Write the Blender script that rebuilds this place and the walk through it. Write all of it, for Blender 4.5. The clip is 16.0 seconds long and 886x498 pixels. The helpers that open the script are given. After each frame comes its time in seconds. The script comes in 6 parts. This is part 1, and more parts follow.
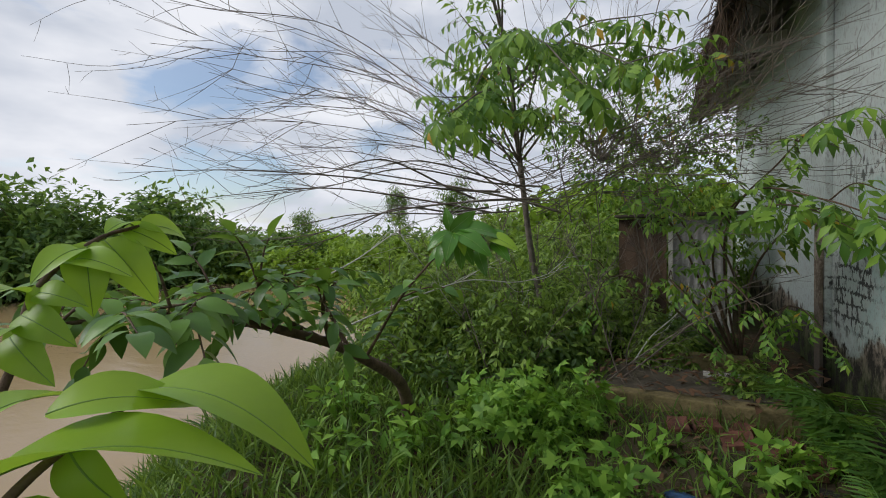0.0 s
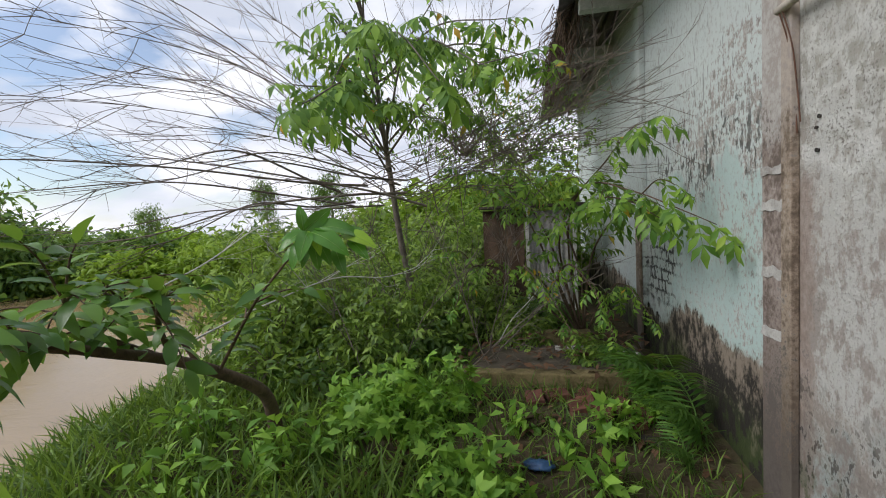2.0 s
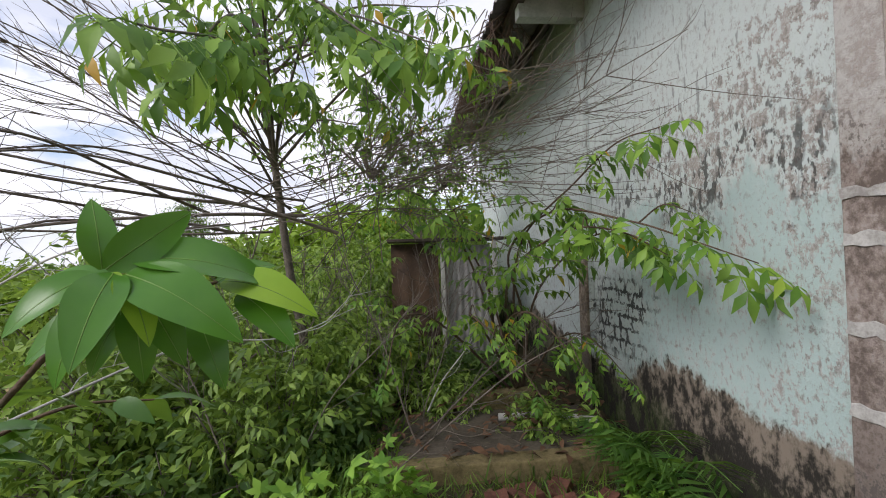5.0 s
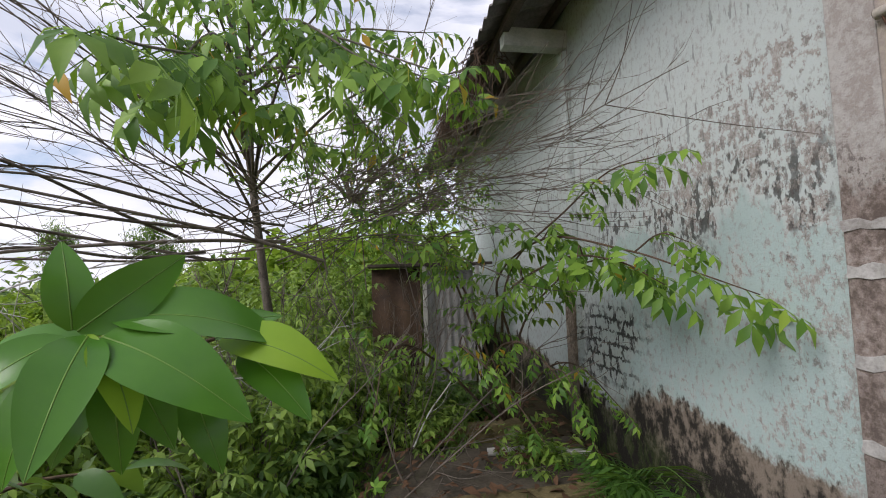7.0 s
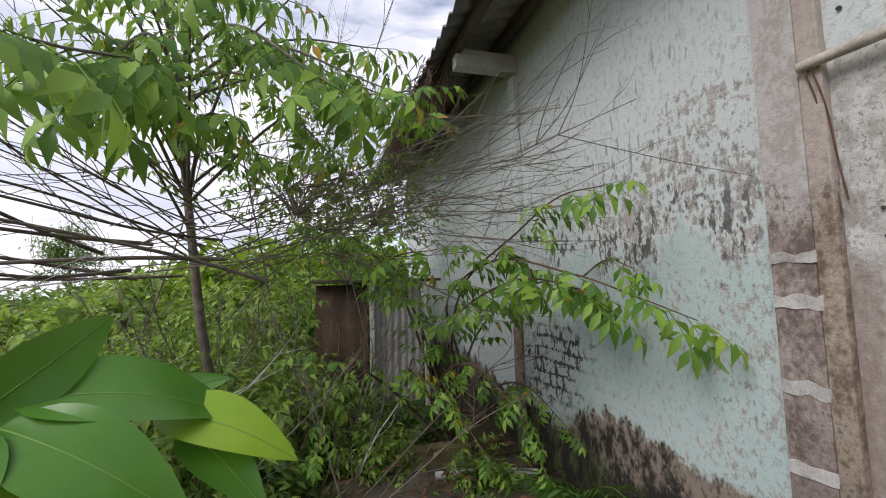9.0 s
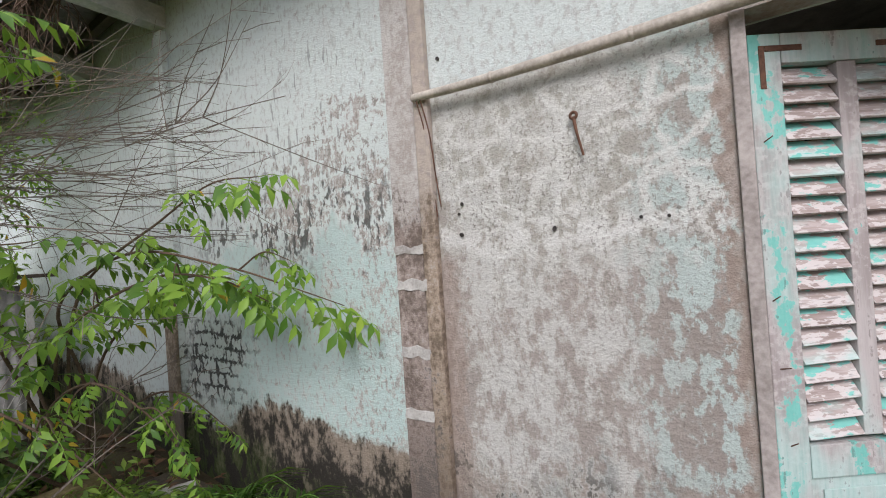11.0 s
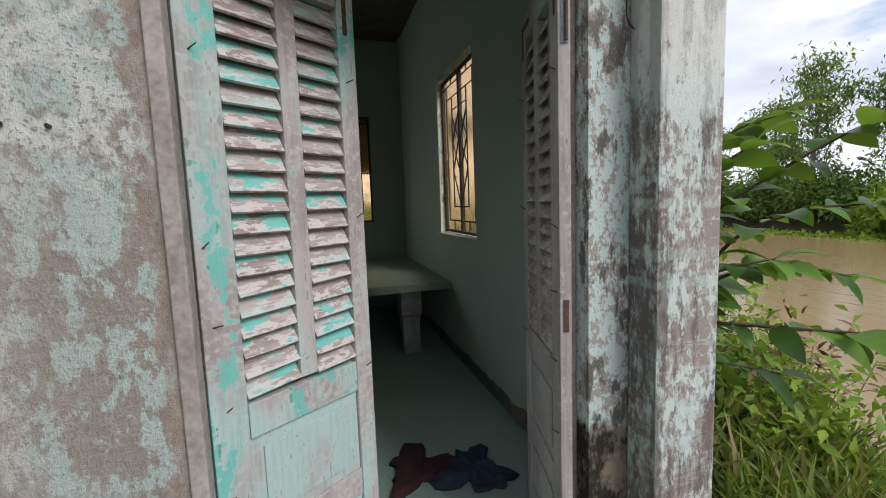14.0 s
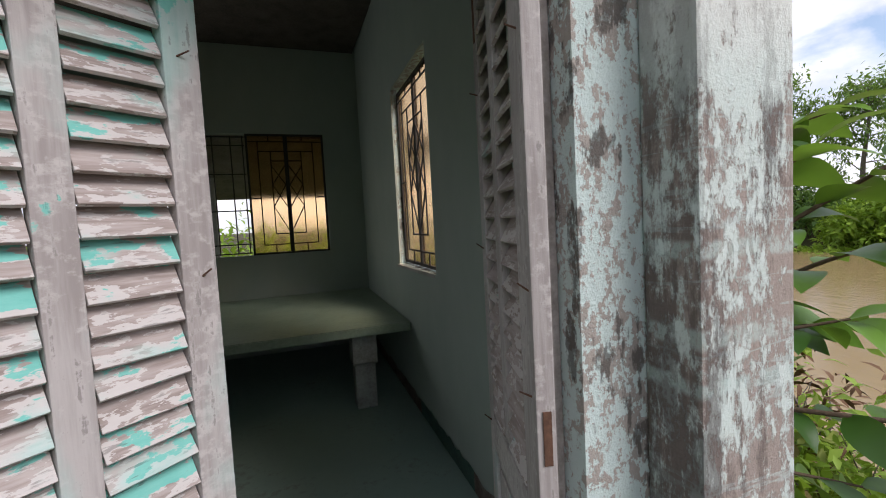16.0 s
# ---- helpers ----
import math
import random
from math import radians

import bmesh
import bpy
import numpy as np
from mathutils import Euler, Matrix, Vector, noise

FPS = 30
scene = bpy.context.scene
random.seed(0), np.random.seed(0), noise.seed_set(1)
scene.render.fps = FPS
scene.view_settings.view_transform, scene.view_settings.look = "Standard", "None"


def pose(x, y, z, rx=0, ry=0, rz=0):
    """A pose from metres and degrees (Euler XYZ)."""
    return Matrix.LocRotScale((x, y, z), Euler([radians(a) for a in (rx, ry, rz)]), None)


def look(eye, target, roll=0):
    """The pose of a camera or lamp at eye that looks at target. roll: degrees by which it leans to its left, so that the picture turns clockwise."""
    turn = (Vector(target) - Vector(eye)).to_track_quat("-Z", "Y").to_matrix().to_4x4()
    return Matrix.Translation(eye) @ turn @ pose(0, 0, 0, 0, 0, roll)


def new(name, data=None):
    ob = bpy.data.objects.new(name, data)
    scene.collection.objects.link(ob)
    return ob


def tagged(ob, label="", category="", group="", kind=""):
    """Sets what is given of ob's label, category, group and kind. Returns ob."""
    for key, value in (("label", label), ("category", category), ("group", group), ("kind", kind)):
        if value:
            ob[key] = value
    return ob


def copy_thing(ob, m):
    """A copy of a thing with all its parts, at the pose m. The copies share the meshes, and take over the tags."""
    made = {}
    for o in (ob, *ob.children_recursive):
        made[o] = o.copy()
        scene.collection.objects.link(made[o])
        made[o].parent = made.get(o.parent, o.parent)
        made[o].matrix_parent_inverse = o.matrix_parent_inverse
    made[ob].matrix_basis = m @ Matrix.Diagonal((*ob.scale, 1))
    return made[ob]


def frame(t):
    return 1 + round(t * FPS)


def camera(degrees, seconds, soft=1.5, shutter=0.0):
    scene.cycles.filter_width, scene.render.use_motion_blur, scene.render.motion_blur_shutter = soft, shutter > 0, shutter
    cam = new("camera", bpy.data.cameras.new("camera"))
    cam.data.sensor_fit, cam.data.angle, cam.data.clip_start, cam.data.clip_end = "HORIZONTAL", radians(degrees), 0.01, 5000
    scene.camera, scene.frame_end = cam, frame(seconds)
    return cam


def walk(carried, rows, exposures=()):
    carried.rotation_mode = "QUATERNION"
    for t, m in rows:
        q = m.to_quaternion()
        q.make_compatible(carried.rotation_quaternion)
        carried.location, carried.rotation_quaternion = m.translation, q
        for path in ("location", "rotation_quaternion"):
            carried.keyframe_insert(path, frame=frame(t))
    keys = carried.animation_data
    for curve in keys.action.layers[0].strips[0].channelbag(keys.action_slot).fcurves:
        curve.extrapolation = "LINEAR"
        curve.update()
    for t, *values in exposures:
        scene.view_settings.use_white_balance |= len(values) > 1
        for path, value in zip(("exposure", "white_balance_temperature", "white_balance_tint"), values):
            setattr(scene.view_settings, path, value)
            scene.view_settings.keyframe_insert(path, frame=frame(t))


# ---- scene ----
cam = camera(90.9, 16.0, 1.0)
PATH = [
    (0, (-1.142, -0.949, 1.289), (-2.04, 0.837, 1.228), -1.0),
    (0.5, (-1.131, -0.933, 1.304), (-1.984, 0.874, 1.231), -1.3),
    (1, (-1.101, -0.914, 1.33), (-1.857, 0.937, 1.273), -1.7),
    (1.5, (-1.067, -0.916, 1.328), (-1.652, 0.995, 1.254), -2.0),
    (2, (-1.084, -0.9, 1.304), (-1.455, 1.062, 1.191), -2.6),
    (2.5, (-1.085, -0.778, 1.31), (-1.356, 1.201, 1.206), -3.4),
    (3, (-1.091, -0.492, 1.316), (-1.369, 1.488, 1.254), -3.5),
    (3.5, (-1.134, -0.333, 1.316), (-1.37, 1.653, 1.27), -3.0),
    (4, (-1.323, -0.225, 1.289), (-1.424, 1.772, 1.266), -2.8),
    (4.5, (-1.48, -0.127, 1.3), (-1.419, 1.872, 1.3), -2.3),
    (5, (-1.494, -0.02, 1.308), (-1.308, 1.971, 1.339), -1.8),
    (5.2, (-1.479, 0.02, 1.3), (-1.25, 2.006, 1.354), -1.5),
    (7.5, (-1.591, 0.076, 1.36), (-1.285, 2.048, 1.497), -1.9),
    (8, (-1.596, 0.076, 1.366), (-1.286, 2.044, 1.531), -1.8),
    (8.2, (-1.595, 0.081, 1.368), (-1.271, 2.046, 1.553), -1.6),
    (10.3, (-1.597, 0.157, 1.465), (-0.316, 1.693, 1.49), -3.2),
    (10.5, (-1.582, 0.137, 1.462), (-0.178, 1.562, 1.479), -3.6),
    (11, (-1.51, 0.054, 1.448), (0.149, 1.17, 1.467), -3.9),
    (11.5, (-1.43, -0.081, 1.419), (0.422, 0.673, 1.434), -3.7),
    (12, (-1.365, -0.175, 1.398), (0.624, 0.033, 1.425), -2.3),
    (12.5, (-1.228, -0.171, 1.403), (0.74, -0.527, 1.428), -1.2),
    (13, (-1.162, -0.126, 1.395), (0.727, -0.783, 1.378), -0.7),
    (13.5, (-1.133, -0.191, 1.376), (0.711, -0.952, 1.237), -1.3),
    (14, (-1.098, -0.276, 1.334), (0.808, -0.845, 1.122), -2.1),
    (14.5, (-1.086, -0.335, 1.339), (0.845, -0.811, 1.13), -2.3),
    (15, (-1.012, -0.414, 1.346), (0.94, -0.814, 1.176), -2.1),
    (15.5, (-0.761, -0.496, 1.353), (1.194, -0.9, 1.22), -1.6),
    (16, (-0.626, -0.579, 1.377), (1.253, -1.251, 1.252), -3.1),
]
walk(cam, [(t, look(eye, target, roll)) for t, eye, target, roll in PATH],
     [(0.0, -0.1, 6500, 10), (1.5, 0.0, 6500, 11), (2.0, 0.25, 6500, 12), (3.0, 0.1, 6500, 13), (4.0, 0.1, 6500, 14), (5.0, 0.4, 6500, 16), (8.0, 0.24, 6500, 17), (10.3, 0.6, 6500, 17), (11.0, 0.7, 6500, 17), (12.0, 0.7, 6500, 16), (12.5, 0.25, 6500, 17), (13.0, -0.35, 6500, 18), (13.5, -0.15, 6500, 16), (14.0, 0.35, 6500, 12), (14.5, 0.35, 6500, 13), (15.5, 0.32, 6500, 14), (16.0, 0.5, 6500, 15)])

# ---- world, sun ----
wd = bpy.data.worlds.new("sky")
scene.world = wd
wd.use_nodes = True
wn, wl = wd.node_tree.nodes, wd.node_tree.links
bg = wn["Background"]
sky = wn.new("ShaderNodeTexSky")
sky.sky_type = "NISHITA"
sky.sun_disc = False
sky.sun_elevation = radians(40)
sky.sun_rotation = radians(240)
tc = wn.new("ShaderNodeTexCoord")
mp = wn.new("ShaderNodeMapping")
mp.inputs["Scale"].default_value = (1.0, 1.0, 2.6)
cl = wn.new("ShaderNodeTexNoise")
cl.inputs["Scale"].default_value = 2.3
cl.inputs["Detail"].default_value = 9
cl.inputs["Roughness"].default_value = 0.55
cl.inputs["Distortion"].default_value = 0.4
rp = wn.new("ShaderNodeValToRGB")
rp.color_ramp.elements[0].position = 0.37
rp.color_ramp.elements[0].color = (0.12, 0.12, 0.12, 1)
rp.color_ramp.elements[1].position = 0.47
tone = wn.new("ShaderNodeTexNoise")
tone.inputs["Scale"].default_value = 3.1
tone.inputs["Detail"].default_value = 5
tr = wn.new("ShaderNodeValToRGB")
tr.color_ramp.elements[0].position = 0.36
tr.color_ramp.elements[0].color = (5.6, 6.1, 7.1, 1)
tr.color_ramp.elements[1].position = 0.62
tr.color_ramp.elements[1].color = (9.0, 9.2, 9.8, 1)
mx = wn.new("ShaderNodeMix")
mx.data_type = "RGBA"
wl.new(tc.outputs["Generated"], mp.inputs["Vector"])
wl.new(mp.outputs["Vector"], cl.inputs["Vector"])
wl.new(mp.outputs["Vector"], tone.inputs["Vector"])
wl.new(cl.outputs["Fac"], rp.inputs["Fac"])
wl.new(tone.outputs["Fac"], tr.inputs["Fac"])
wl.new(rp.outputs["Color"], mx.inputs["Factor"])
vm = wn.new("ShaderNodeVectorMath")
vm.operation = "SCALE"
vm.inputs["Scale"].default_value = 1.35
wl.new(sky.outputs["Color"], vm.inputs[0])
wl.new(vm.outputs[0], mx.inputs["A"])
wl.new(tr.outputs["Color"], mx.inputs["B"])
wl.new(mx.outputs["Result"], bg.inputs["Color"])
bg.inputs["Strength"].default_value = 0.102

sun = new("sun", bpy.data.lights.new("sun", "SUN"))
sun.data.energy = 1.8
sun.data.angle = radians(28)
sun.data.color = (1.0, 0.975, 0.95)
sun.matrix_world = look((-5.5, -3.2, 5.4), (0, 0, 0))

# added fill lamp, out of view behind the door leaf, to brighten the room
fill_lamp = new("room_fill", bpy.data.lights.new("room_fill", "AREA"))
fill_lamp.data.shape, fill_lamp.data.size, fill_lamp.data.size_y, fill_lamp.data.energy = "RECTANGLE", 1.2, 1.25, 6.5
fill_lamp.data.color = (0.93, 1.0, 0.97)
fill_lamp.matrix_world = look((4.57, 1.35, 1.78), (0, 0.2, 1.1))

rng = np.random.default_rng(7)


# ---- materials ----
class S:
    """A node socket with arithmetic."""

    def __init__(self, g, out):
        self.g, self.out = g, out

    def _op(self, op, other, swap=False):
        n = self.g.nodes.new("ShaderNodeMath")
        n.operation = op
        for i, v in enumerate((other, self) if swap else (self, other)):
            if isinstance(v, S):
                self.g.links.new(v.out, n.inputs[i])
            else:
                n.inputs[i].default_value = v
        return S(self.g, n.outputs[0])

    def __add__(self, o):
        return self._op("ADD", o)

    def __radd__(self, o):
        return self._op("ADD", o)

    def __sub__(self, o):
        return self._op("SUBTRACT", o)

    def __rsub__(self, o):
        return self._op("SUBTRACT", o, True)

    def __mul__(self, o):
        return self._op("MULTIPLY", o)

    def __rmul__(self, o):
        return self._op("MULTIPLY", o)

    def high(self, o):
        return self._op("MAXIMUM", o)

    def step(self, a, b):
        n = self.g.nodes.new("ShaderNodeMapRange")
        n.interpolation_type = "SMOOTHSTEP"
        self.g.links.new(self.out, n.inputs["Value"])
        for k, v in (("From Min", a), ("From Max", b)):
            n.inputs[k].default_value = v
        return S(self.g, n.outputs["Result"])

    def band(self, a, b, soft):
        return self.step(a - soft, a + soft) * (1.0 - self.step(b - soft, b + soft))


class Mat:
    """A node material in the making."""

    def __init__(self, name, rough=0.8, metal=0.0, spec=0.4):
        self.m = bpy.data.materials.new(name)
        self.m.use_nodes = True
        self.t = self.m.node_tree
        self.nodes, self.links = self.t.nodes, self.t.links
        self.b = self.nodes["Principled BSDF"]
        self.b.inputs["Roughness"].default_value = rough
        self.b.inputs["Metallic"].default_value = metal
        self.b.inputs["Specular IOR Level"].default_value = spec

    def place(self, kind="world"):
        if kind == "world":
            return self.nodes.new("ShaderNodeNewGeometry").outputs["Position"]
        return self.nodes.new("ShaderNodeTexCoord").outputs["Object"]

    def xyz(self, vec):
        n = self.nodes.new("ShaderNodeSeparateXYZ")
        self.links.new(vec, n.inputs[0])
        return [S(self, o) for o in n.outputs]

    def stretch(self, vec, scale, off=(0, 0, 0)):
        n = self.nodes.new("ShaderNodeMapping")
        n.inputs["Scale"].default_value = scale
        n.inputs["Location"].default_value = off
        self.links.new(vec, n.inputs["Vector"])
        return n.outputs["Vector"]

    def vivid(self, vec, scale, detail=4, rough=0.55, gain=2.0):
        return (self.noise(vec, scale, detail, rough) - 0.5) * gain + 0.5

    def noise(self, vec, scale, detail=4, rough=0.55, dist=0.0):
        n = self.nodes.new("ShaderNodeTexNoise")
        for k, v in (("Scale", scale), ("Detail", detail), ("Roughness", rough), ("Distortion", dist)):
            n.inputs[k].default_value = v
        self.links.new(vec, n.inputs["Vector"])
        return S(self, n.outputs["Fac"])

    def mix(self, fac, a, b):
        n = self.nodes.new("ShaderNodeMix")
        n.data_type = "RGBA"
        for k, v in (("Factor", fac), ("A", a), ("B", b)):
            if isinstance(v, S):
                self.links.new(v.out, n.inputs[k])
            elif isinstance(v, tuple):
                n.inputs[k].default_value = (*v, 1)
            elif isinstance(v, (int, float)):
                n.inputs[k].default_value = v
            else:
                self.links.new(v, n.inputs[k])
        return S(self, n.outputs["Result"])

    def random(self, island=False):
        if island:
            return S(self, self.nodes.new("ShaderNodeNewGeometry").outputs["Random Per Island"])
        return S(self, self.nodes.new("ShaderNodeObjectInfo").outputs["Random"])

    def colour(self, c):
        self.links.new(c.out, self.b.inputs["Base Color"])

    def rough(self, r):
        self.links.new(r.out, self.b.inputs["Roughness"])

    def bump(self, h, strength=0.4, dist=0.01):
        n = self.nodes.new("ShaderNodeBump")
        n.inputs["Strength"].default_value = strength
        n.inputs["Distance"].default_value = dist
        self.links.new(h.out, n.inputs["Height"])
        self.links.new(n.outputs[0], self.b.inputs["Normal"])


def plain(name, c1, c2, scale=8.0, fine=60.0, rough=0.8, bump=0.3, dist=0.004, kind="object", metal=0.0, vary=0.12):
    """A surface with blotches, grain and some difference from piece to piece."""
    g = Mat(name, rough, metal)
    p = g.place(kind)
    a, b = g.noise(p, scale, 5, 0.6), g.noise(p, fine, 3, 0.6)
    f = (a * 0.7 + b * 0.45 + g.random() * vary - 0.1).step(0.25, 0.8)
    g.colour(g.mix(f, c1, c2))
    g.bump(a * 0.4 + b, bump, dist)
    return g.m


def leaf_mat(name, dark, light, rough=0.4, through_light=0.3, tip=None, share=0.05):
    """Leaves: tone varies from leaf to leaf; light passes through."""
    g = Mat(name, rough, 0, 0.32)
    r = g.random(True)
    n = g.noise(g.place("object"), 9, 4, 0.6)
    c = g.mix((r * 0.75 + n * 0.5 - 0.15).step(0.2, 0.8), dark, light)
    if tip:
        c = g.mix(r.step(1 - share - 0.01, 1 - share + 0.01), c, tip)
    g.colour(c)
    g.bump(g.noise(g.place("object"), 70, 2), 0.15, 0.002)
    tl = g.nodes.new("ShaderNodeBsdfTranslucent")
    g.links.new(g.mix(0.35, c, (0.35, 0.5, 0.03)).out, tl.inputs["Color"])
    ms = g.nodes.new("ShaderNodeMixShader")
    ms.inputs[0].default_value = through_light
    out = g.nodes["Material Output"]
    g.links.new(g.b.outputs[0], ms.inputs[1])
    g.links.new(tl.outputs[0], ms.inputs[2])
    g.links.new(ms.outputs[0], out.inputs["Surface"])
    return g.m


def wall_paint():
    """Mint limewash, flaking to grey-brown plaster with black mould, browned at the foot."""
    g = Mat("weathered_mint_limewash", 0.88, 0, 0.25)
    p = g.place()
    _, y, z = g.xyz(p)
    big = g.vivid(p, 2.2, 5, 0.6, 2.2)
    mid = g.vivid(g.stretch(p, (1, 1, 0.6)), 8, 8, 0.66, 2.6)
    fine = g.vivid(g.stretch(p, (1, 1, 0.7)), 34, 6, 0.7, 2.6)
    grit = g.noise(p, 170, 4, 0.75)
    pits = g.vivid(p, 75, 4, 0.7, 2.4)
    spots = g.vivid(g.stretch(p, (1, 1, 0.55)), 24, 4, 0.55, 1.5)
    runs = g.noise(g.stretch(p, (30, 30, 7)), 1.0, 3, 0.6)
    bricks = g.nodes.new("ShaderNodeTexBrick")
    comb = g.nodes.new("ShaderNodeCombineXYZ")
    g.links.new((y + (big - 0.5) * 0.06 + (fine - 0.5) * 0.035).out, comb.inputs[0])
    g.links.new((z + (big - 0.5) * 0.05 + (fine - 0.5) * 0.035).out, comb.inputs[1])
    g.links.new(comb.outputs[0], bricks.inputs["Vector"])
    for k, v in (("Scale", 1.0), ("Mortar Size", 0.014), ("Mortar Smooth", 0.6), ("Brick Width", 0.17), ("Row Height", 0.085), ("Bias", 0.0)):
        bricks.inputs[k].default_value = v
    bricks.inputs["Color1"].default_value = (0.2, 0.2, 0.2, 1)
    bricks.inputs["Color2"].default_value = (1, 1, 1, 1)
    bricks.inputs["Mortar"].default_value = (0, 0, 0, 1)
    joint = S(g, bricks.outputs["Fac"])
    tone = S(g, bricks.outputs["Color"])
    zw = z + (big - 0.5) * 0.5 + (mid - 0.5) * 0.3
    yw = y + (big - 0.5) * 0.7 + (mid - 0.5) * 0.3
    bay = y.band(-0.3, 1.1, 0.02) * (1.0 - (z + (mid - 0.5) * 0.1).step(2.06, 2.16))
    end = 1.0 - y.step(-1.03, -1.02)
    # the wash itself: pale, with a fresher mint field lower down
    paint = g.mix(zw.band(0.45, 1.5, 0.07) * yw.band(1.2, 2.95, 0.25) * 0.8, (0.575, 0.635, 0.612), (0.425, 0.555, 0.53))
    paint = g.mix(end * 0.8, paint, (0.54, 0.65, 0.63))
    paint = g.mix((mid * 0.6 + fine * 0.5).step(0.5, 0.8) * 0.6, paint, (0.55, 0.58, 0.56))
    c = paint
    # brown ghosts of the masonry where the wash has come away
    field = fine * 0.42 + mid * 0.34 + pits * 0.24
    ghost = zw.band(1.5, 2.2, 0.14) * yw.band(1.15, 2.45, 0.22)
    blot = (field + (tone - 0.5) * 0.08 - joint * 0.04 + ghost * 0.24).step(0.69, 0.76)
    plaster = g.mix((mid * 0.5 + pits * 0.55).step(0.42, 0.66), (0.17, 0.145, 0.125), (0.37, 0.315, 0.28))
    plaster = g.mix((grit * 0.5 + pits * 0.55).step(0.53, 0.62) * 0.7, plaster, (0.5, 0.5, 0.47))
    c = g.mix(blot * y.step(1.3, 1.36) * 0.85, c, plaster)
    edge = (field + y.band(1.2, 1.62, 0.2) * 0.15 + y.band(1.5, 2.3, 0.2) * 0.05).step(0.66, 0.74) * z.band(0.4, 1.5, 0.1) * y.step(1.3, 1.36)
    c = g.mix(edge * 0.7, c, plaster)
    # black mould: specks below the ghosts, thin short runs under the eaves
    c = g.mix((spots + (big - 0.5) * 0.3).step(0.54, 0.62) * zw.band(1.53, 1.83, 0.09) * yw.band(1.3, 3.05, 0.2) * 0.85, c, (0.05, 0.048, 0.044))
    c = g.mix((runs + big * 0.2).step(0.72, 0.77) * y.step(1.36, 1.45) * zw.band(1.5, 2.75, 0.3) * 0.6, c, (0.17, 0.175, 0.165))
    # bricks laid bare, black between what is left of the wash
    laid = (z + (mid - 0.5) * 0.25).band(0.6, 1.12, 0.08) * yw.band(2.5, 3.35, 0.12)
    c = g.mix(laid * 0.6, c, (0.5, 0.53, 0.49))
    c = g.mix((joint * 0.16 + spots * 0.75 + (0.5 - tone) * 0.12 + (mid - 0.5) * 0.3).step(0.42, 0.5) * laid * 0.93, c, (0.028, 0.028, 0.026))
    c = g.mix((fine * 0.6 + grit * 0.5).step(0.6, 0.68) * 0.35, c, (0.27, 0.255, 0.235))
    # the bay beside the door: rubble showing through thin grey limewash
    vor = g.nodes.new("ShaderNodeTexVoronoi")
    vor.feature = "DISTANCE_TO_EDGE"
    vor.inputs["Scale"].default_value = 1.0
    flat = g.nodes.new("ShaderNodeCombineXYZ")
    g.links.new((y * 6.0 + (big - 0.5) * 0.5 + (mid - 0.5) * 0.2).out, flat.inputs[0])
    g.links.new((z * 8.5 + (big - 0.5) * 0.5 + (mid - 0.5) * 0.2).out, flat.inputs[1])
    g.links.new(flat.outputs[0], vor.inputs["Vector"])
    seam = 1.0 - S(g, vor.outputs["Distance"]).step(0.03, 0.16)
    high = zw.step(1.2, 1.65)
    near = 1.0 - (y + (mid - 0.5) * 0.2).step(0.15, 0.4)
    flake = g.vivid(g.stretch(p, (1, 1, 0.62), (3.1, 1.7, 0.4)), 17, 8, 0.66, 3.0)
    cloud = g.vivid(g.stretch(p, (1, 1, 0.75), (0.3, 5.2, 2.4)), 3.4, 4, 0.5, 2.6)
    b = g.mix(high, (0.325, 0.292, 0.262), (0.36, 0.352, 0.31))
    b = g.mix((fine * 0.6 + cloud * 0.5).step(0.45, 0.75) * 0.5, b, (0.41, 0.37, 0.335))
    cover = flake * 0.5 + cloud * 0.22 + fine * 0.28
    b = g.mix((cover + high * 0.03).step(0.36, 0.62) * 0.72, b, g.mix(near.high(1.0 - zw.step(0.3, 0.7)), (0.55, 0.56, 0.53), (0.47, 0.55, 0.525)))
    b = g.mix(near * 0.55, b, (0.26, 0.228, 0.203))
    b = g.mix(near * (flake * 0.65 + cloud * 0.15 + fine * 0.2).step(0.47, 0.55) * 0.75, b, (0.44, 0.53, 0.505))
    b = g.mix((pits * 0.6 + fine * 0.4).step(0.56, 0.68) * zw.band(1.52, 2.0, 0.1) * cloud.step(0.35, 0.6) * 0.6, b, (0.27, 0.25, 0.215))
    b = g.mix(seam * zw.band(1.46, 2.04, 0.08) * (fine * 0.6 + cloud * 0.4).step(0.34, 0.48) * 0.75, b, (0.6, 0.605, 0.57))
    b = g.mix((z + (cloud - 0.5) * 0.1).band(1.46, 1.53, 0.02) * flake.step(0.3, 0.5) * 0.65, b, (0.63, 0.63, 0.6))
    b = g.mix((pits * 0.55 + grit * 0.35 + mid * 0.15).step(0.58, 0.7) * (0.45 + zw.band(1.55, 1.8, 0.08) * 0.3), b, (0.17, 0.155, 0.135))
    rim = (1.0 - (y + (flake - 0.5) * 0.09).step(0.06, 0.1)) + (y + (flake - 0.5) * 0.12).step(0.97, 1.02) * (1.0 - z.step(1.35, 1.5))
    b = g.mix(rim * 0.8, b, g.mix(fine, (0.22, 0.17, 0.14), (0.38, 0.31, 0.265)))
    b = g.mix((flake * 0.6 + fine * 0.4 + (1.0 - y.step(0.05, 0.22)) * 0.1).step(0.62, 0.7) * (1.0 - (z + (cloud - 0.5) * 0.3).step(0.5, 0.75)) * 0.85, b, (0.05, 0.045, 0.042))
    c = g.mix(bay, c, b)
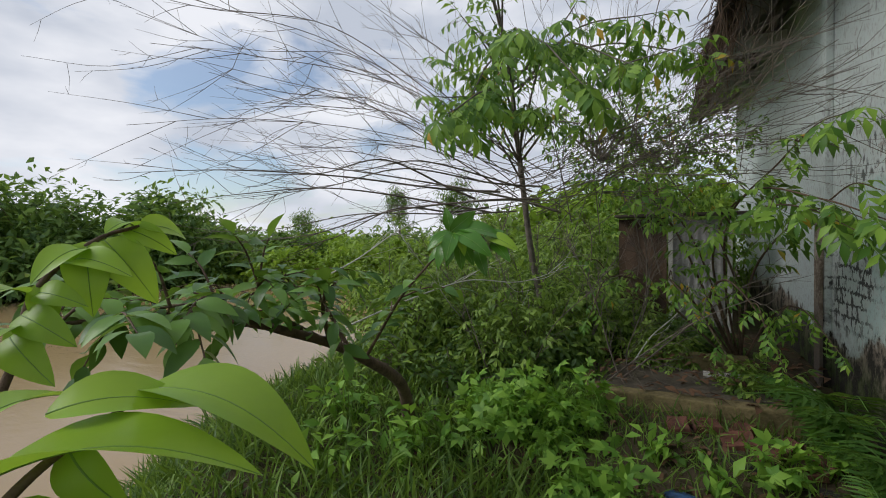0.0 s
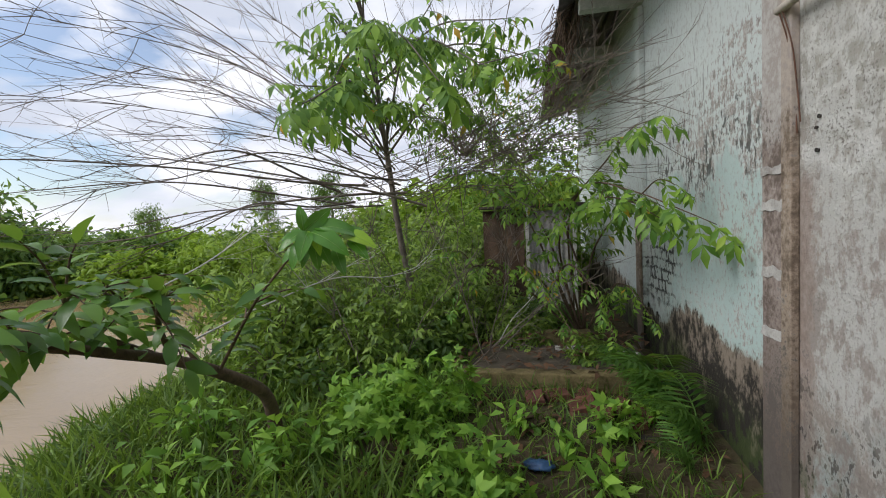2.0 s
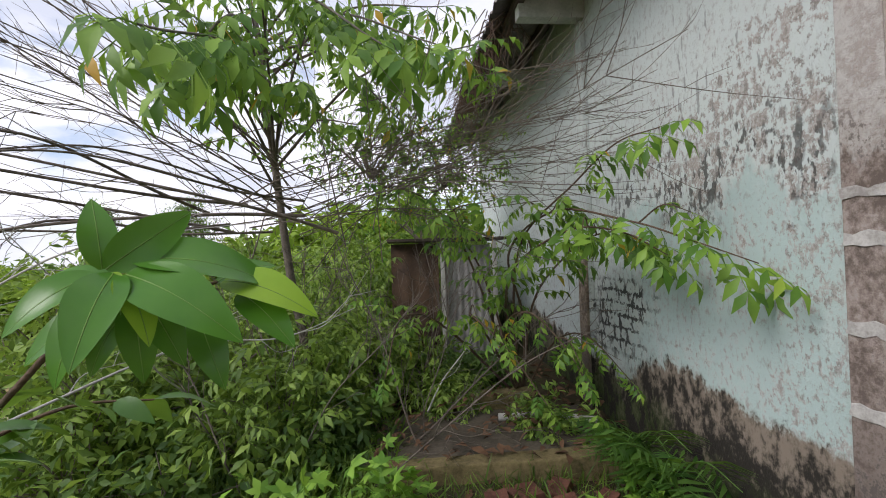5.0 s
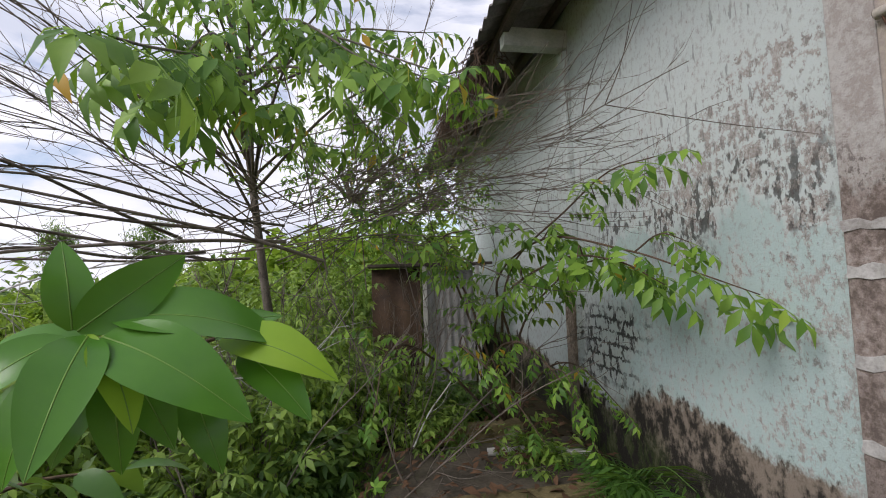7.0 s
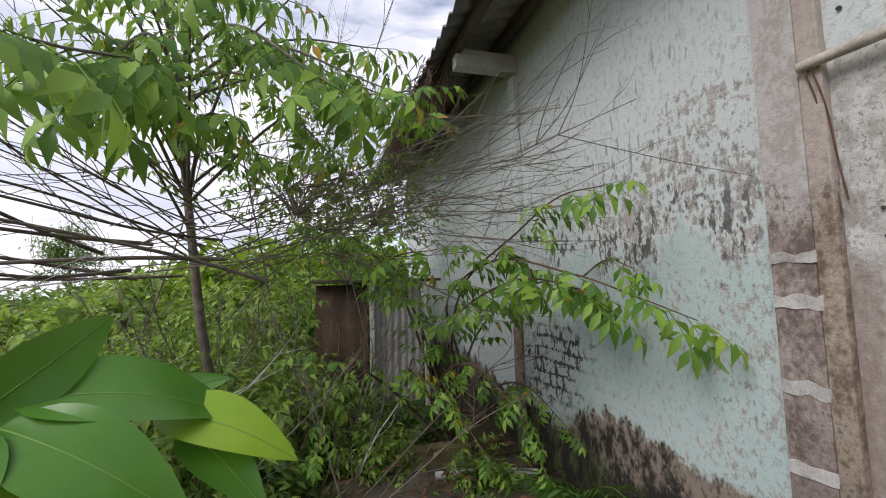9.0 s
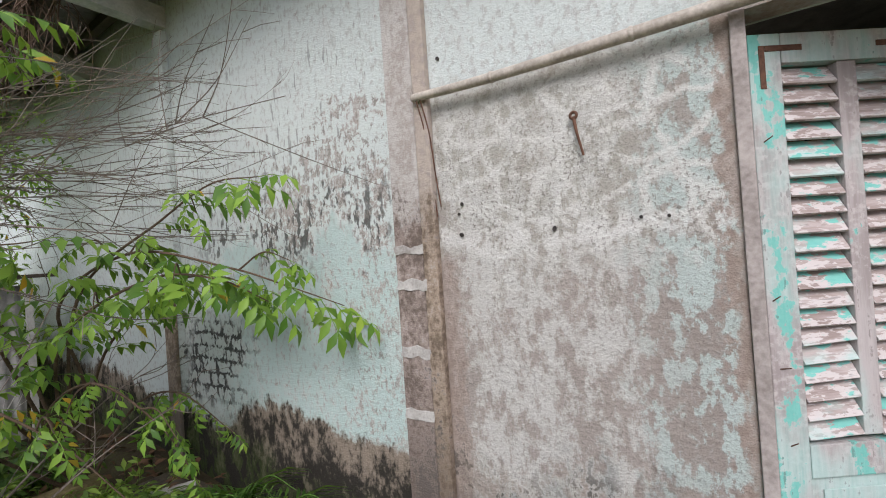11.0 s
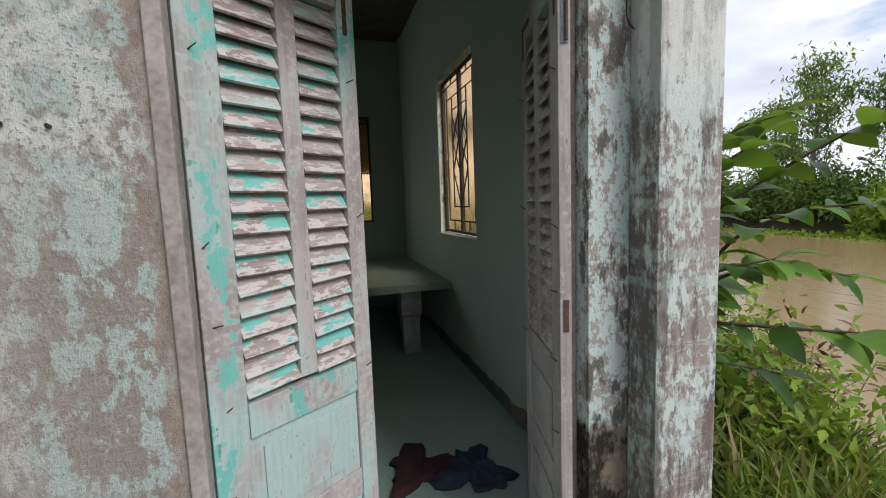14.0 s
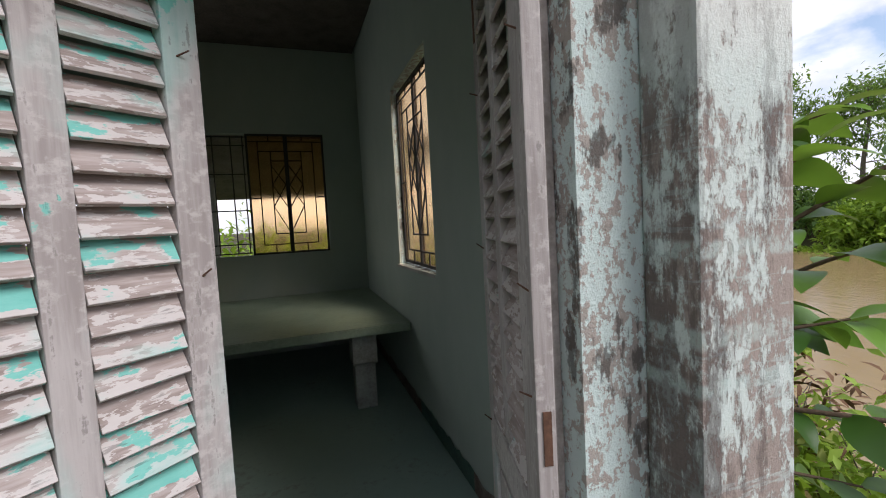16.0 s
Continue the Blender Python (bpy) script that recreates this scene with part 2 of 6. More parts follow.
    # the strip beside the corner column
    c = g.mix((field + 0.02 + (1.0 - z.step(0.5, 1.6)) * 0.03).step(0.53, 0.58) * end * 0.85, c, g.mix(fine, (0.2, 0.165, 0.145), (0.42, 0.36, 0.32)))
    c = g.mix((runs * 0.6 + mid * 0.5).step(0.6, 0.67) * end * z.band(0.2, 1.9, 0.2) * 0.75, c, (0.07, 0.062, 0.057))
    # rising damp at the foot
    foot = (z + (big - 0.5) * 0.22 + (mid - 0.5) * 0.16 + (fine - 0.5) * 0.06 + y.band(2.6, 4, 0.3) * 0.15).step(0.66, 0.6) * (1.0 - y.band(-0.3, 1.1, 0.02) * 0.75)
    damp = g.mix((mid * 0.8 + fine * 0.4 + big * 0.3 + z * 0.75).step(0.92, 1.3), (0.03, 0.027, 0.022), (0.26, 0.215, 0.17))
    c = g.mix(foot, c, damp)
    c = g.mix((0.3 - z + y.step(1.9, 2.8) * 0.2).step(-0.1, 0.25) * mid.step(0.4, 0.58) * 0.75, c, (0.05, 0.075, 0.02))
    g.colour(c)
    g.bump(fine * 0.6 + grit * 0.5 + pits * 0.6 - blot * 0.5 - joint * 0.3 * laid + seam * bay * 0.3, 0.6, 0.007)
    return g.m


def pier_paint(name, low, high, top):
    """Bare render below, a worn pinkish wash above."""
    g = Mat(name, 0.9, 0, 0.25)
    p = g.place()
    _, y, z = g.xyz(p)
    mid, fine, grit = g.vivid(g.stretch(p, (1, 1, 0.6)), 9, 8, 0.7), g.vivid(p, 40, 6, 0.72), g.noise(p, 160, 3, 0.7)
    bare = g.mix((mid * 0.6 + fine * 0.5).step(0.36, 0.72), low, high)
    wash = g.mix((mid * 0.5 + fine * 0.5).step(0.36, 0.7), top, (0.35, 0.305, 0.275))
    c = g.mix((z + (mid - 0.5) * 0.6).step(1.5, 1.7), bare, wash)
    c = g.mix((fine * 0.5 + mid * 0.5).step(0.58, 0.68) * 0.4 * z.step(0.3, 0.6), c, (0.46, 0.43, 0.4))
    c = g.mix((fine * 0.4 + mid * 0.6).step(0.56, 0.64) * z.band(1.5, 1.75, 0.1) * 0.7, c, (0.1, 0.09, 0.08))
    c = g.mix((mid * 0.5 + grit * 0.2 + fine * 0.35 - z * 0.4).step(0.24, 0.42) * 0.85, c, (0.09, 0.078, 0.068))
    g.colour(c)
    g.bump(fine * 0.7 + grit * 0.6 + mid * 0.4, 0.6, 0.007)
    return g.m


def column_paint():
    g = Mat("stained_column_render", 0.88, 0, 0.25)
    p = g.place()
    x, y, z = g.xyz(p)
    mid = g.noise(g.stretch(p, (1.3, 1.3, 0.6)), 8, 9, 0.74)
    fine = g.noise(g.stretch(p, (1.2, 1.2, 0.7)), 36, 7, 0.76)
    grit = g.noise(p, 150, 3, 0.7)
    streak = g.noise(g.stretch(p, (7, 7, 0.9)), 2.6, 8, 0.7)
    low = 1.0 - z.step(1.5, 1.62)
    paint = g.mix(mid, (0.48, 0.58, 0.55), (0.68, 0.71, 0.68))
    paint = g.mix(z.step(1.55, 1.75) * 0.8, paint, g.mix(fine, (0.6, 0.61, 0.58), (0.74, 0.74, 0.71)))
    bare = (mid * 0.6 + fine * 0.45 + low * 0.07 - z.step(1.6, 1.8) * 0.08).step(0.55, 0.62)
    plaster = g.mix(fine * 0.6 + streak * 0.5, (0.22, 0.18, 0.16), (0.46, 0.385, 0.345))
    c = g.mix(bare, paint, plaster)
    cracks = g.noise(g.stretch(p, (1, 1, 9)), 1.1, 5, 0.6)
    c = g.mix(cracks.band(0.45, 0.475, 0.008) * low * fine.step(0.4, 0.5) * 0.7, c, (0.5, 0.56, 0.54))
    c = g.mix((streak * 0.85 + fine * 0.35 + mid * 0.2 + (y + 1.235).step(0.0, 0.04) * 0.08 - 0.01).step(0.68, 0.8) * (0.3 + low * 0.38), c, (0.06, 0.042, 0.04))
    c = g.mix((mid * 0.5 + fine * 0.4 + grit * 0.2).step(0.5, 0.66) * 0.2, c, (0.24, 0.215, 0.195))
    for zc, w in ((1.31, 0.014), (1.165, 0.016), (1.08, 0.012)):
        c = g.mix((z + (mid - 0.5) * 0.03).band(zc - w, zc + w, 0.006) * fine.step(0.44, 0.56) * 0.55, c, (0.5, 0.62, 0.59))
    c = g.mix((fine * 0.7 + grit * 0.4).step(0.62, 0.7) * 0.3, c, (0.15, 0.14, 0.13))
    g.colour(c)
    g.bump(fine * 0.7 + grit * 0.6 - bare * 0.7, 0.6, 0.007)
    return g.m


def door_wood(name, white=0.5, wash=0.3, teal=0.4, slat=False):
    """Weathered boards with remains of white and turquoise paint."""
    g = Mat(name, 0.72, 0, 0.3)
    p = g.place("object")
    r = g.random()
    x, y, z = g.xyz(p)
    off = g.nodes.new("ShaderNodeVectorMath")
    cmb = g.nodes.new("ShaderNodeCombineXYZ")
    g.links.new((r * 13.0).out, cmb.inputs[0])
    g.links.new((r * 7.0).out, cmb.inputs[2])
    g.links.new(p, off.inputs[0])
    g.links.new(cmb.outputs[0], off.inputs[1])
    q = off.outputs[0]
    along = (4, 40, 40) if slat else (40, 40, 3)
    grain = g.vivid(g.stretch(q, along), 2, 4, 0.6, 1.6)
    chip = g.vivid(g.stretch(q, (0.55, 1, 1.7) if slat else (1, 1, 1.2)), 42, 5, 0.6, 1.5)
    patch = g.vivid(g.stretch(q, (0.7, 1, 1.5) if slat else (1, 1, 0.45)), 14 if slat else 7, 5, 0.6, 1.6)
    soft = g.vivid(g.stretch(q, (1, 1, 0.5)), 4, 3, 0.5, 1.8)
    wood = g.mix((grain * 0.7 + soft * 0.4).step(0.3, 0.75), (0.27, 0.215, 0.195), (0.435, 0.375, 0.355)) if slat else g.mix((grain * 0.5 + soft * 0.6).step(0.3, 0.75), (0.31, 0.275, 0.265), (0.46, 0.425, 0.415))
    lift = z * 3.0 if slat else z * 0.0
    c = g.mix((chip * 0.7 + patch * 0.35 - lift + (white - 0.5) * 0.3 + (r - 0.5) * 0.08).step(0.53 if slat else 0.46, 0.56 if slat else 0.66) * (0.85 if slat else 0.6), wood, (0.57, 0.535, 0.52))
    c = g.mix((soft * 0.6 + patch * 0.4 + (wash - 0.5) * 0.5).step(0.4, 0.62) * 0.75, c, g.mix(grain, (0.27, 0.5, 0.46), (0.46, 0.6, 0.57)))
    c = g.mix((patch * 0.8 + chip * 0.25 + lift + (teal - 0.5) * 0.5 + (r - 0.5) * (0.22 if slat else 0.05)).step(0.6, 0.64), c, g.mix(chip * 0.6 + grain * 0.4, (0.1, 0.4, 0.345), (0.24, 0.56, 0.5)))
    c = g.mix((grain * 0.6 + chip * 0.5).step(0.68, 0.78) * 0.5, c, (0.09, 0.075, 0.068))
    g.colour(c)
    g.bump(grain * 0.6 + chip * 0.8, 0.4, 0.003)
    return g.m


def ground_mat():
    g = Mat("damp_earth_with_litter", 0.95, 0, 0.2)
    p = g.place()
    a, b, d = g.noise(p, 0.9, 5, 0.6), g.noise(p, 14, 6, 0.65), g.noise(p, 70, 3, 0.6)
    c = g.mix(b, (0.035, 0.026, 0.017), (0.11, 0.085, 0.05))
    c = g.mix((a * 0.6 + b * 0.5).step(0.5, 0.7) * 0.5, c, g.mix(d, (0.03, 0.06, 0.012), (0.1, 0.15, 0.03)))
    g.colour(c)
    g.bump(b + d * 0.5, 0.7, 0.03)
    return g.m


def water_mat():
    g = Mat("muddy_river_water", 0.14, 0, 0.35)
    p = g.place()
    w = g.noise(g.stretch(p, (0.5, 1.6, 1)), 2.2, 4, 0.55, 0.6)
    w2 = g.noise(g.stretch(p, (1, 2, 1)), 9, 3, 0.5)
    g.colour(g.mix(g.noise(p, 0.12, 3), (0.275, 0.185, 0.085), (0.35, 0.25, 0.13)))
    g.bump(w + w2 * 0.3, 0.16, 0.06)
    return g.m


def glass_amber():
    g = Mat("amber_patterned_glass", 0.22, 0, 0.5)
    g.b.inputs["Base Color"].default_value = (0.9, 0.62, 0.34, 1)
    g.b.inputs["Transmission Weight"].default_value = 1.0
    g.b.inputs["IOR"].default_value = 1.12
    g.bump(g.noise(g.place("object"), 130, 2), 0.2, 0.002)
    return g.m


def room_paint():
    g = Mat("dull_green_room_paint", 0.7, 0, 0.3)
    p = g.place()
    _, _, z = g.xyz(p)
    a, b = g.noise(g.stretch(p, (1, 1, 0.5)), 3, 5, 0.6), g.noise(p, 26, 5, 0.65)
    c = g.mix(a, (0.34, 0.4, 0.36), (0.47, 0.525, 0.48))
    c = g.mix((a * 0.5 + b * 0.55).step(0.6, 0.72) * 0.5, c, (0.42, 0.46, 0.43))
    g.colour(c)
    g.bump(b, 0.2, 0.003)
    return g.m


def floor_mat():
    g = Mat("green_cement_floor", 0.42, 0, 0.4)
    p = g.place()
    a, b = g.noise(p, 1.6, 6, 0.6), g.noise(p, 22, 5, 0.6)
    c = g.mix(a, (0.21, 0.31, 0.265), (0.34, 0.45, 0.39))
    c = g.mix((a * 0.6 + b * 0.5).step(0.6, 0.72) * 0.5, c, (0.2, 0.19, 0.165))
    g.colour(c)
    g.rough(b * 0.35 + 0.28)
    g.bump(b, 0.12, 0.002)
    return g.m


M_WALL, M_COL, M_ROOM, M_FLOOR = wall_paint(), column_paint(), room_paint(), floor_mat()
M_GROUND, M_WATER, M_AMBER = ground_mat(), water_mat(), glass_amber()
M_WOOD, M_SLAT, M_TEAL = door_wood("bleached_door_wood", 0.3, 0.3, 0.2), door_wood("chipped_slat_paint", 0.5, 0.25, 0.46, True), door_wood("turquoise_stile_paint", 0.45, 0.6, 0.52)
M_PANEL = door_wood("pale_panel_paint", 0.5, 0.55, 0.3)
M_GREYWOOD = door_wood("bare_grey_door_wood", 0.3, 0.05, 0.05)
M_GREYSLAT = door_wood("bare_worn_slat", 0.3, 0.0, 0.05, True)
M_DARKWOOD = plain("dark_roof_timber", (0.045, 0.035, 0.028), (0.12, 0.095, 0.075), 6, 70, 0.9)
M_JAMB = plain("grey_jamb_wood", (0.17, 0.145, 0.13), (0.45, 0.41, 0.385), 5, 60, 0.85)
M_ROOF = plain("old_corrugated_roofing", (0.12, 0.11, 0.1), (0.3, 0.275, 0.25), 3, 40, 0.9)
M_BEAM = plain("flaked_white_beam", (0.34, 0.36, 0.32), (0.58, 0.6, 0.55), 5, 50, 0.85)
M_BAMBOO = plain("dry_bamboo", (0.28, 0.25, 0.21), (0.6, 0.55, 0.48), 12, 80, 0.6)
M_BAND = plain("whitish_cement_smear", (0.26, 0.24, 0.22), (0.55, 0.54, 0.51), 20, 90, 0.9)
M_OCHRE = pier_paint("ochre_stained_render", (0.15, 0.115, 0.085), (0.38, 0.305, 0.235), (0.46, 0.4, 0.34))
M_PIER = pier_paint("bare_pier_render", (0.15, 0.118, 0.1), (0.35, 0.29, 0.255), (0.5, 0.485, 0.455))
M_IRON = plain("dark_painted_iron", (0.012, 0.012, 0.012), (0.05, 0.04, 0.035), 20, 90, 0.6)
M_RUST = plain("rusted_iron", (0.05, 0.025, 0.017), (0.16, 0.08, 0.05), 20, 90, 0.85)
M_BLUE = plain("blue_grey_bolt_paint", (0.13, 0.2, 0.25), (0.3, 0.36, 0.4), 30, 120, 0.5)
M_ZINC = plain("weathered_zinc_sheet", (0.16, 0.155, 0.14), (0.33, 0.32, 0.3), 4, 40, 0.6)
M_RUSTSHEET = plain("brown_rusted_sheet", (0.035, 0.022, 0.014), (0.11, 0.065, 0.035), 4, 40, 0.85)
M_POST = plain("pale_post", (0.35, 0.34, 0.31), (0.6, 0.58, 0.54), 7, 60, 0.85)
M_STEP = plain("mossy_yellow_concrete", (0.08, 0.068, 0.026), (0.27, 0.21, 0.1), 7, 50, 0.95, 0.6, 0.01)
M_SLAB = plain("worn_cement_slab", (0.04, 0.034, 0.024), (0.14, 0.115, 0.085), 4, 40, 0.95, 0.5, 0.01)
M_BRICK = plain("broken_red_brick", (0.06, 0.025, 0.018), (0.17, 0.07, 0.045), 9, 60, 0.95, 0.6, 0.008)
M_BLACK = plain("charred_log", (0.012, 0.01, 0.009), (0.05, 0.042, 0.035), 9, 60, 0.8, 0.6, 0.01)
M_DRY = plain("dead_leaf_brown", (0.04, 0.023, 0.013), (0.15, 0.08, 0.042), 9, 60, 0.9, vary=0.5)
M_BENCH = plain("green_cement_bench", (0.18, 0.24, 0.17), (0.3, 0.37, 0.28), 3, 40, 0.45, kind="world")
M_LEG = plain("peeled_bench_leg", (0.2, 0.19, 0.165), (0.42, 0.43, 0.4), 7, 50, 0.85)
M_SKIRT = plain("scuffed_skirting", (0.2, 0.155, 0.13), (0.42, 0.355, 0.31), 9, 50, 0.85)
M_SKIRT2 = plain("teal_skirting_paint", (0.1, 0.17, 0.15), (0.18, 0.33, 0.28), 9, 50, 0.7)
M_MAROON = plain("maroon_cloth", (0.02, 0.008, 0.01), (0.06, 0.022, 0.026), 12, 120, 0.95)
M_NAVY = plain("navy_cloth", (0.01, 0.016, 0.026), (0.035, 0.055, 0.08), 12, 120, 0.95)
M_BLUEBAG = plain("blue_plastic", (0.015, 0.04, 0.12), (0.06, 0.14, 0.28), 12, 60, 0.4)
M_BARK = plain("brown_bark", (0.06, 0.04, 0.026), (0.17, 0.115, 0.075), 14, 70, 0.9, 0.7, 0.008)
M_GREYBARK = plain("grey_bark", (0.085, 0.072, 0.058), (0.22, 0.19, 0.155), 14, 70, 0.9, 0.7, 0.008)
M_TWIG = plain("dead_twig", (0.075, 0.06, 0.048), (0.24, 0.2, 0.165), 10, 60, 0.9, 0.3, 0.003)
M_VINE = plain("dead_vine", (0.055, 0.035, 0.024), (0.16, 0.105, 0.07), 10, 60, 0.95)
L_GLOSS = leaf_mat("glossy_leaf", (0.05, 0.135, 0.026), (0.16, 0.31, 0.05), 0.35, 0.33)
L_NEAR = leaf_mat("fresh_glossy_leaf", (0.035, 0.125, 0.016), (0.1, 0.26, 0.03), 0.27, 0.2)
L_FRESH = leaf_mat("young_backlit_leaf", (0.16, 0.33, 0.025), (0.36, 0.56, 0.05), 0.35, 0.45)
L_CORNER = leaf_mat("oval_shrub_leaf", (0.045, 0.12, 0.022), (0.17, 0.33, 0.05), 0.38, 0.35)
L_RIB = leaf_mat("pale_midrib", (0.12, 0.24, 0.04), (0.2, 0.34, 0.06), 0.4, 0.2)
L_TREE = leaf_mat("pinnate_leaf", (0.07, 0.175, 0.025), (0.27, 0.45, 0.065), 0.45, 0.36, (0.55, 0.32, 0.03), 0.02)
L_BUSH = leaf_mat("undergrowth_leaf", (0.085, 0.16, 0.03), (0.31, 0.45, 0.085), 0.5, 0.38)
L_DARK = leaf_mat("dark_green_leaf", (0.045, 0.1, 0.025), (0.12, 0.21, 0.045), 0.5, 0.38)
L_LOBED = leaf_mat("lobed_leaf", (0.12, 0.27, 0.035), (0.29, 0.5, 0.07), 0.5, 0.4)
L_GRASS = leaf_mat("grass_blade", (0.05, 0.11, 0.02), (0.18, 0.29, 0.05), 0.5, 0.35)
L_STRAW = leaf_mat("sunlit_grass", (0.11, 0.17, 0.025), (0.3, 0.34, 0.075), 0.5, 0.4, (0.3, 0.22, 0.1), 0.15)
L_FAR = leaf_mat("far_bank_leaf", (0.06, 0.13, 0.035), (0.19, 0.31, 0.07), 0.55, 0.35)
L_LIME = leaf_mat("lime_bush_leaf", (0.16, 0.27, 0.025), (0.32, 0.46, 0.06), 0.5, 0.4)
L_FERN = leaf_mat("fern_leaf", (0.05, 0.13, 0.024), (0.13, 0.26, 0.05), 0.5, 0.35)


# ---- mesh helpers ----
def link(name, bm, material, parent=None, label="", smooth=False):
    me = bpy.data.meshes.new(name)
    bm.normal_update()
    bm.to_mesh(me)
    bm.free()
    me.materials.append(material)
    if smooth:
        me.polygons.foreach_set("use_smooth", [True] * len(me.polygons))
    ob = new(name, me)
    if parent:
        ob.parent = parent
    return tagged(ob, label)


part = link


def box_bm(x0, x1, y0, y1, z0, z1, bevel=0.0, bm=None):
    bm = bm or bmesh.new()
    vs = [bm.verts.new(c) for c in ((x0, y0, z0), (x1, y0, z0), (x1, y1, z0), (x0, y1, z0), (x0, y0, z1), (x1, y0, z1), (x1, y1, z1), (x0, y1, z1))]
    fs = [bm.faces.new([vs[i] for i in q]) for q in ((3, 2, 1, 0), (4, 5, 6, 7), (0, 1, 5, 4), (1, 2, 6, 5), (2, 3, 7, 6), (3, 0, 4, 7))]
    if bevel:
        es = {e for f in fs for e in f.edges}
        bmesh.ops.bevel(bm, geom=list(es), offset=bevel, segments=2, affect="EDGES", profile=0.6)
    return bm


def rough_up(bm, amount, scale=9.0, cuts=0):
    """Uneven edges and faces."""
    if cuts:
        bmesh.ops.subdivide_edges(bm, edges=bm.edges[:], cuts=cuts, use_grid_fill=True)
    for v in bm.verts:
        v.co += noise.noise_vector(v.co * scale) * amount
    return bm


def prism(outline, axis, a, b, bm=None):
    """A polygon in the plane across the axis, drawn out from a to b."""
    bm = bm or bmesh.new()

    def at(p, h):
        return (h, p[0], p[1]) if axis == "x" else (p[0], h, p[1]) if axis == "y" else (p[0], p[1], h)

    lo = [bm.verts.new(at(p, a)) for p in outline]
    hi = [bm.verts.new(at(p, b)) for p in outline]
    bm.faces.new(lo[::-1])
    bm.faces.new(hi)
    for i in range(len(outline)):
        j = (i + 1) % len(outline)
        bm.faces.new((lo[i], lo[j], hi[j], hi[i]))
    bmesh.ops.recalc_face_normals(bm, faces=bm.faces[:])
    return bm


def root(name, m, label, category, group="", kind=""):
    ob = new(name)
    ob.matrix_world = m
    return tagged(ob, label, category, group, kind)


def quads_object(name, v, q, material, parent=None, label="", smooth=True):
    me = bpy.data.meshes.new(name)
    me.vertices.add(len(v))
    me.vertices.foreach_set("co", np.asarray(v, np.float32).ravel())
    me.loops.add(4 * len(q))
    me.loops.foreach_set("vertex_index", np.asarray(q, np.int32).ravel())
    me.polygons.add(len(q))
    me.polygons.foreach_set("loop_start", np.arange(0, 4 * len(q), 4, dtype=np.int32))
    me.update(calc_edges=True)
    if smooth:
        me.polygons.foreach_set("use_smooth", np.ones(len(q), bool))
    me.materials.append(material)
    ob = new(name, me)
    if parent:
        ob.parent = parent
    return tagged(ob, label)


def unit(a):
    return a / np.maximum(np.linalg.norm(a, axis=-1, keepdims=True), 1e-9)


def tube(pts, radii, sides=6):
    """Vertices and faces of a tapered stem along the points."""
    pts = np.asarray(pts, float)
    radii = np.broadcast_to(np.asarray(radii, float), (len(pts),))
    tang = unit(np.gradient(pts, axis=0))
    ref = np.array((0.31, 0.17, 0.93)) if abs(tang[0][2]) < 0.9 else np.array((0.95, 0.2, 0.1))
    a = unit(np.cross(tang, ref))
    b = np.cross(tang, a)
    ang = np.linspace(0, 2 * math.pi, sides, endpoint=False)
    ring = a[:, None] * np.cos(ang)[None, :, None] + b[:, None] * np.sin(ang)[None, :, None]
    v = (pts[:, None] + ring * radii[:, None, None]).reshape(-1, 3)
    i = np.arange(len(pts) - 1)[:, None] * sides
    k = np.arange(sides)[None]
    n = (k + 1) % sides
    q = np.stack((i + k, i + n, i + sides + n, i + sides + k), -1).reshape(-1, 4)
    return v, q


def joined(bits):
    vs, qs, n = [], [], 0
    for v, q in bits:
        vs.append(v)
        qs.append(q + n)
        n += len(v)
    return np.concatenate(vs), np.concatenate(qs)


def smooth_path(pts, n=12):
    """A soft curve through a few points."""
    p = np.asarray(pts, float)
    p = np.concatenate((2 * p[:1] - p[1:2], p, 2 * p[-1:] - p[-2:-1]))
    out = []
    for i in range(1, len(p) - 2):
        for t in np.linspace(0, 1, n, endpoint=False):
            out.append(0.5 * (2 * p[i] + (p[i + 1] - p[i - 1]) * t + (2 * p[i - 1] - 5 * p[i] + 4 * p[i + 1] - p[i + 2]) * t * t + (3 * p[i] - p[i - 1] - 3 * p[i + 1] + p[i + 2]) * t**3))
    out.append(p[-2])
    return np.array(out)


def blade(width=0.38, fold=0.16, droop=0.18, n=4, sharp=1.0):
    """A leaf one unit long: two halves folded on the midrib, bowed down to a point."""
    v, q = [], []
    for i in range(n + 1):
        t = i / n
        w = width * 0.5 * (math.sin(math.pi * min(1.0, t**0.8 * 0.97 + 0.03)) ** sharp if i < n else 0.02)
        z = 0.06 * math.sin(math.pi * t) - droop * t * t
        v += [(t, w, z + fold * w), (t, 0, z), (t, -w, z + fold * w)]
    for i in range(n):
        a = 3 * i
        q += [(a, a + 1, a + 4, a + 3), (a + 1, a + 2, a + 5, a + 4)]
    return np.array(v, float), np.array(q)


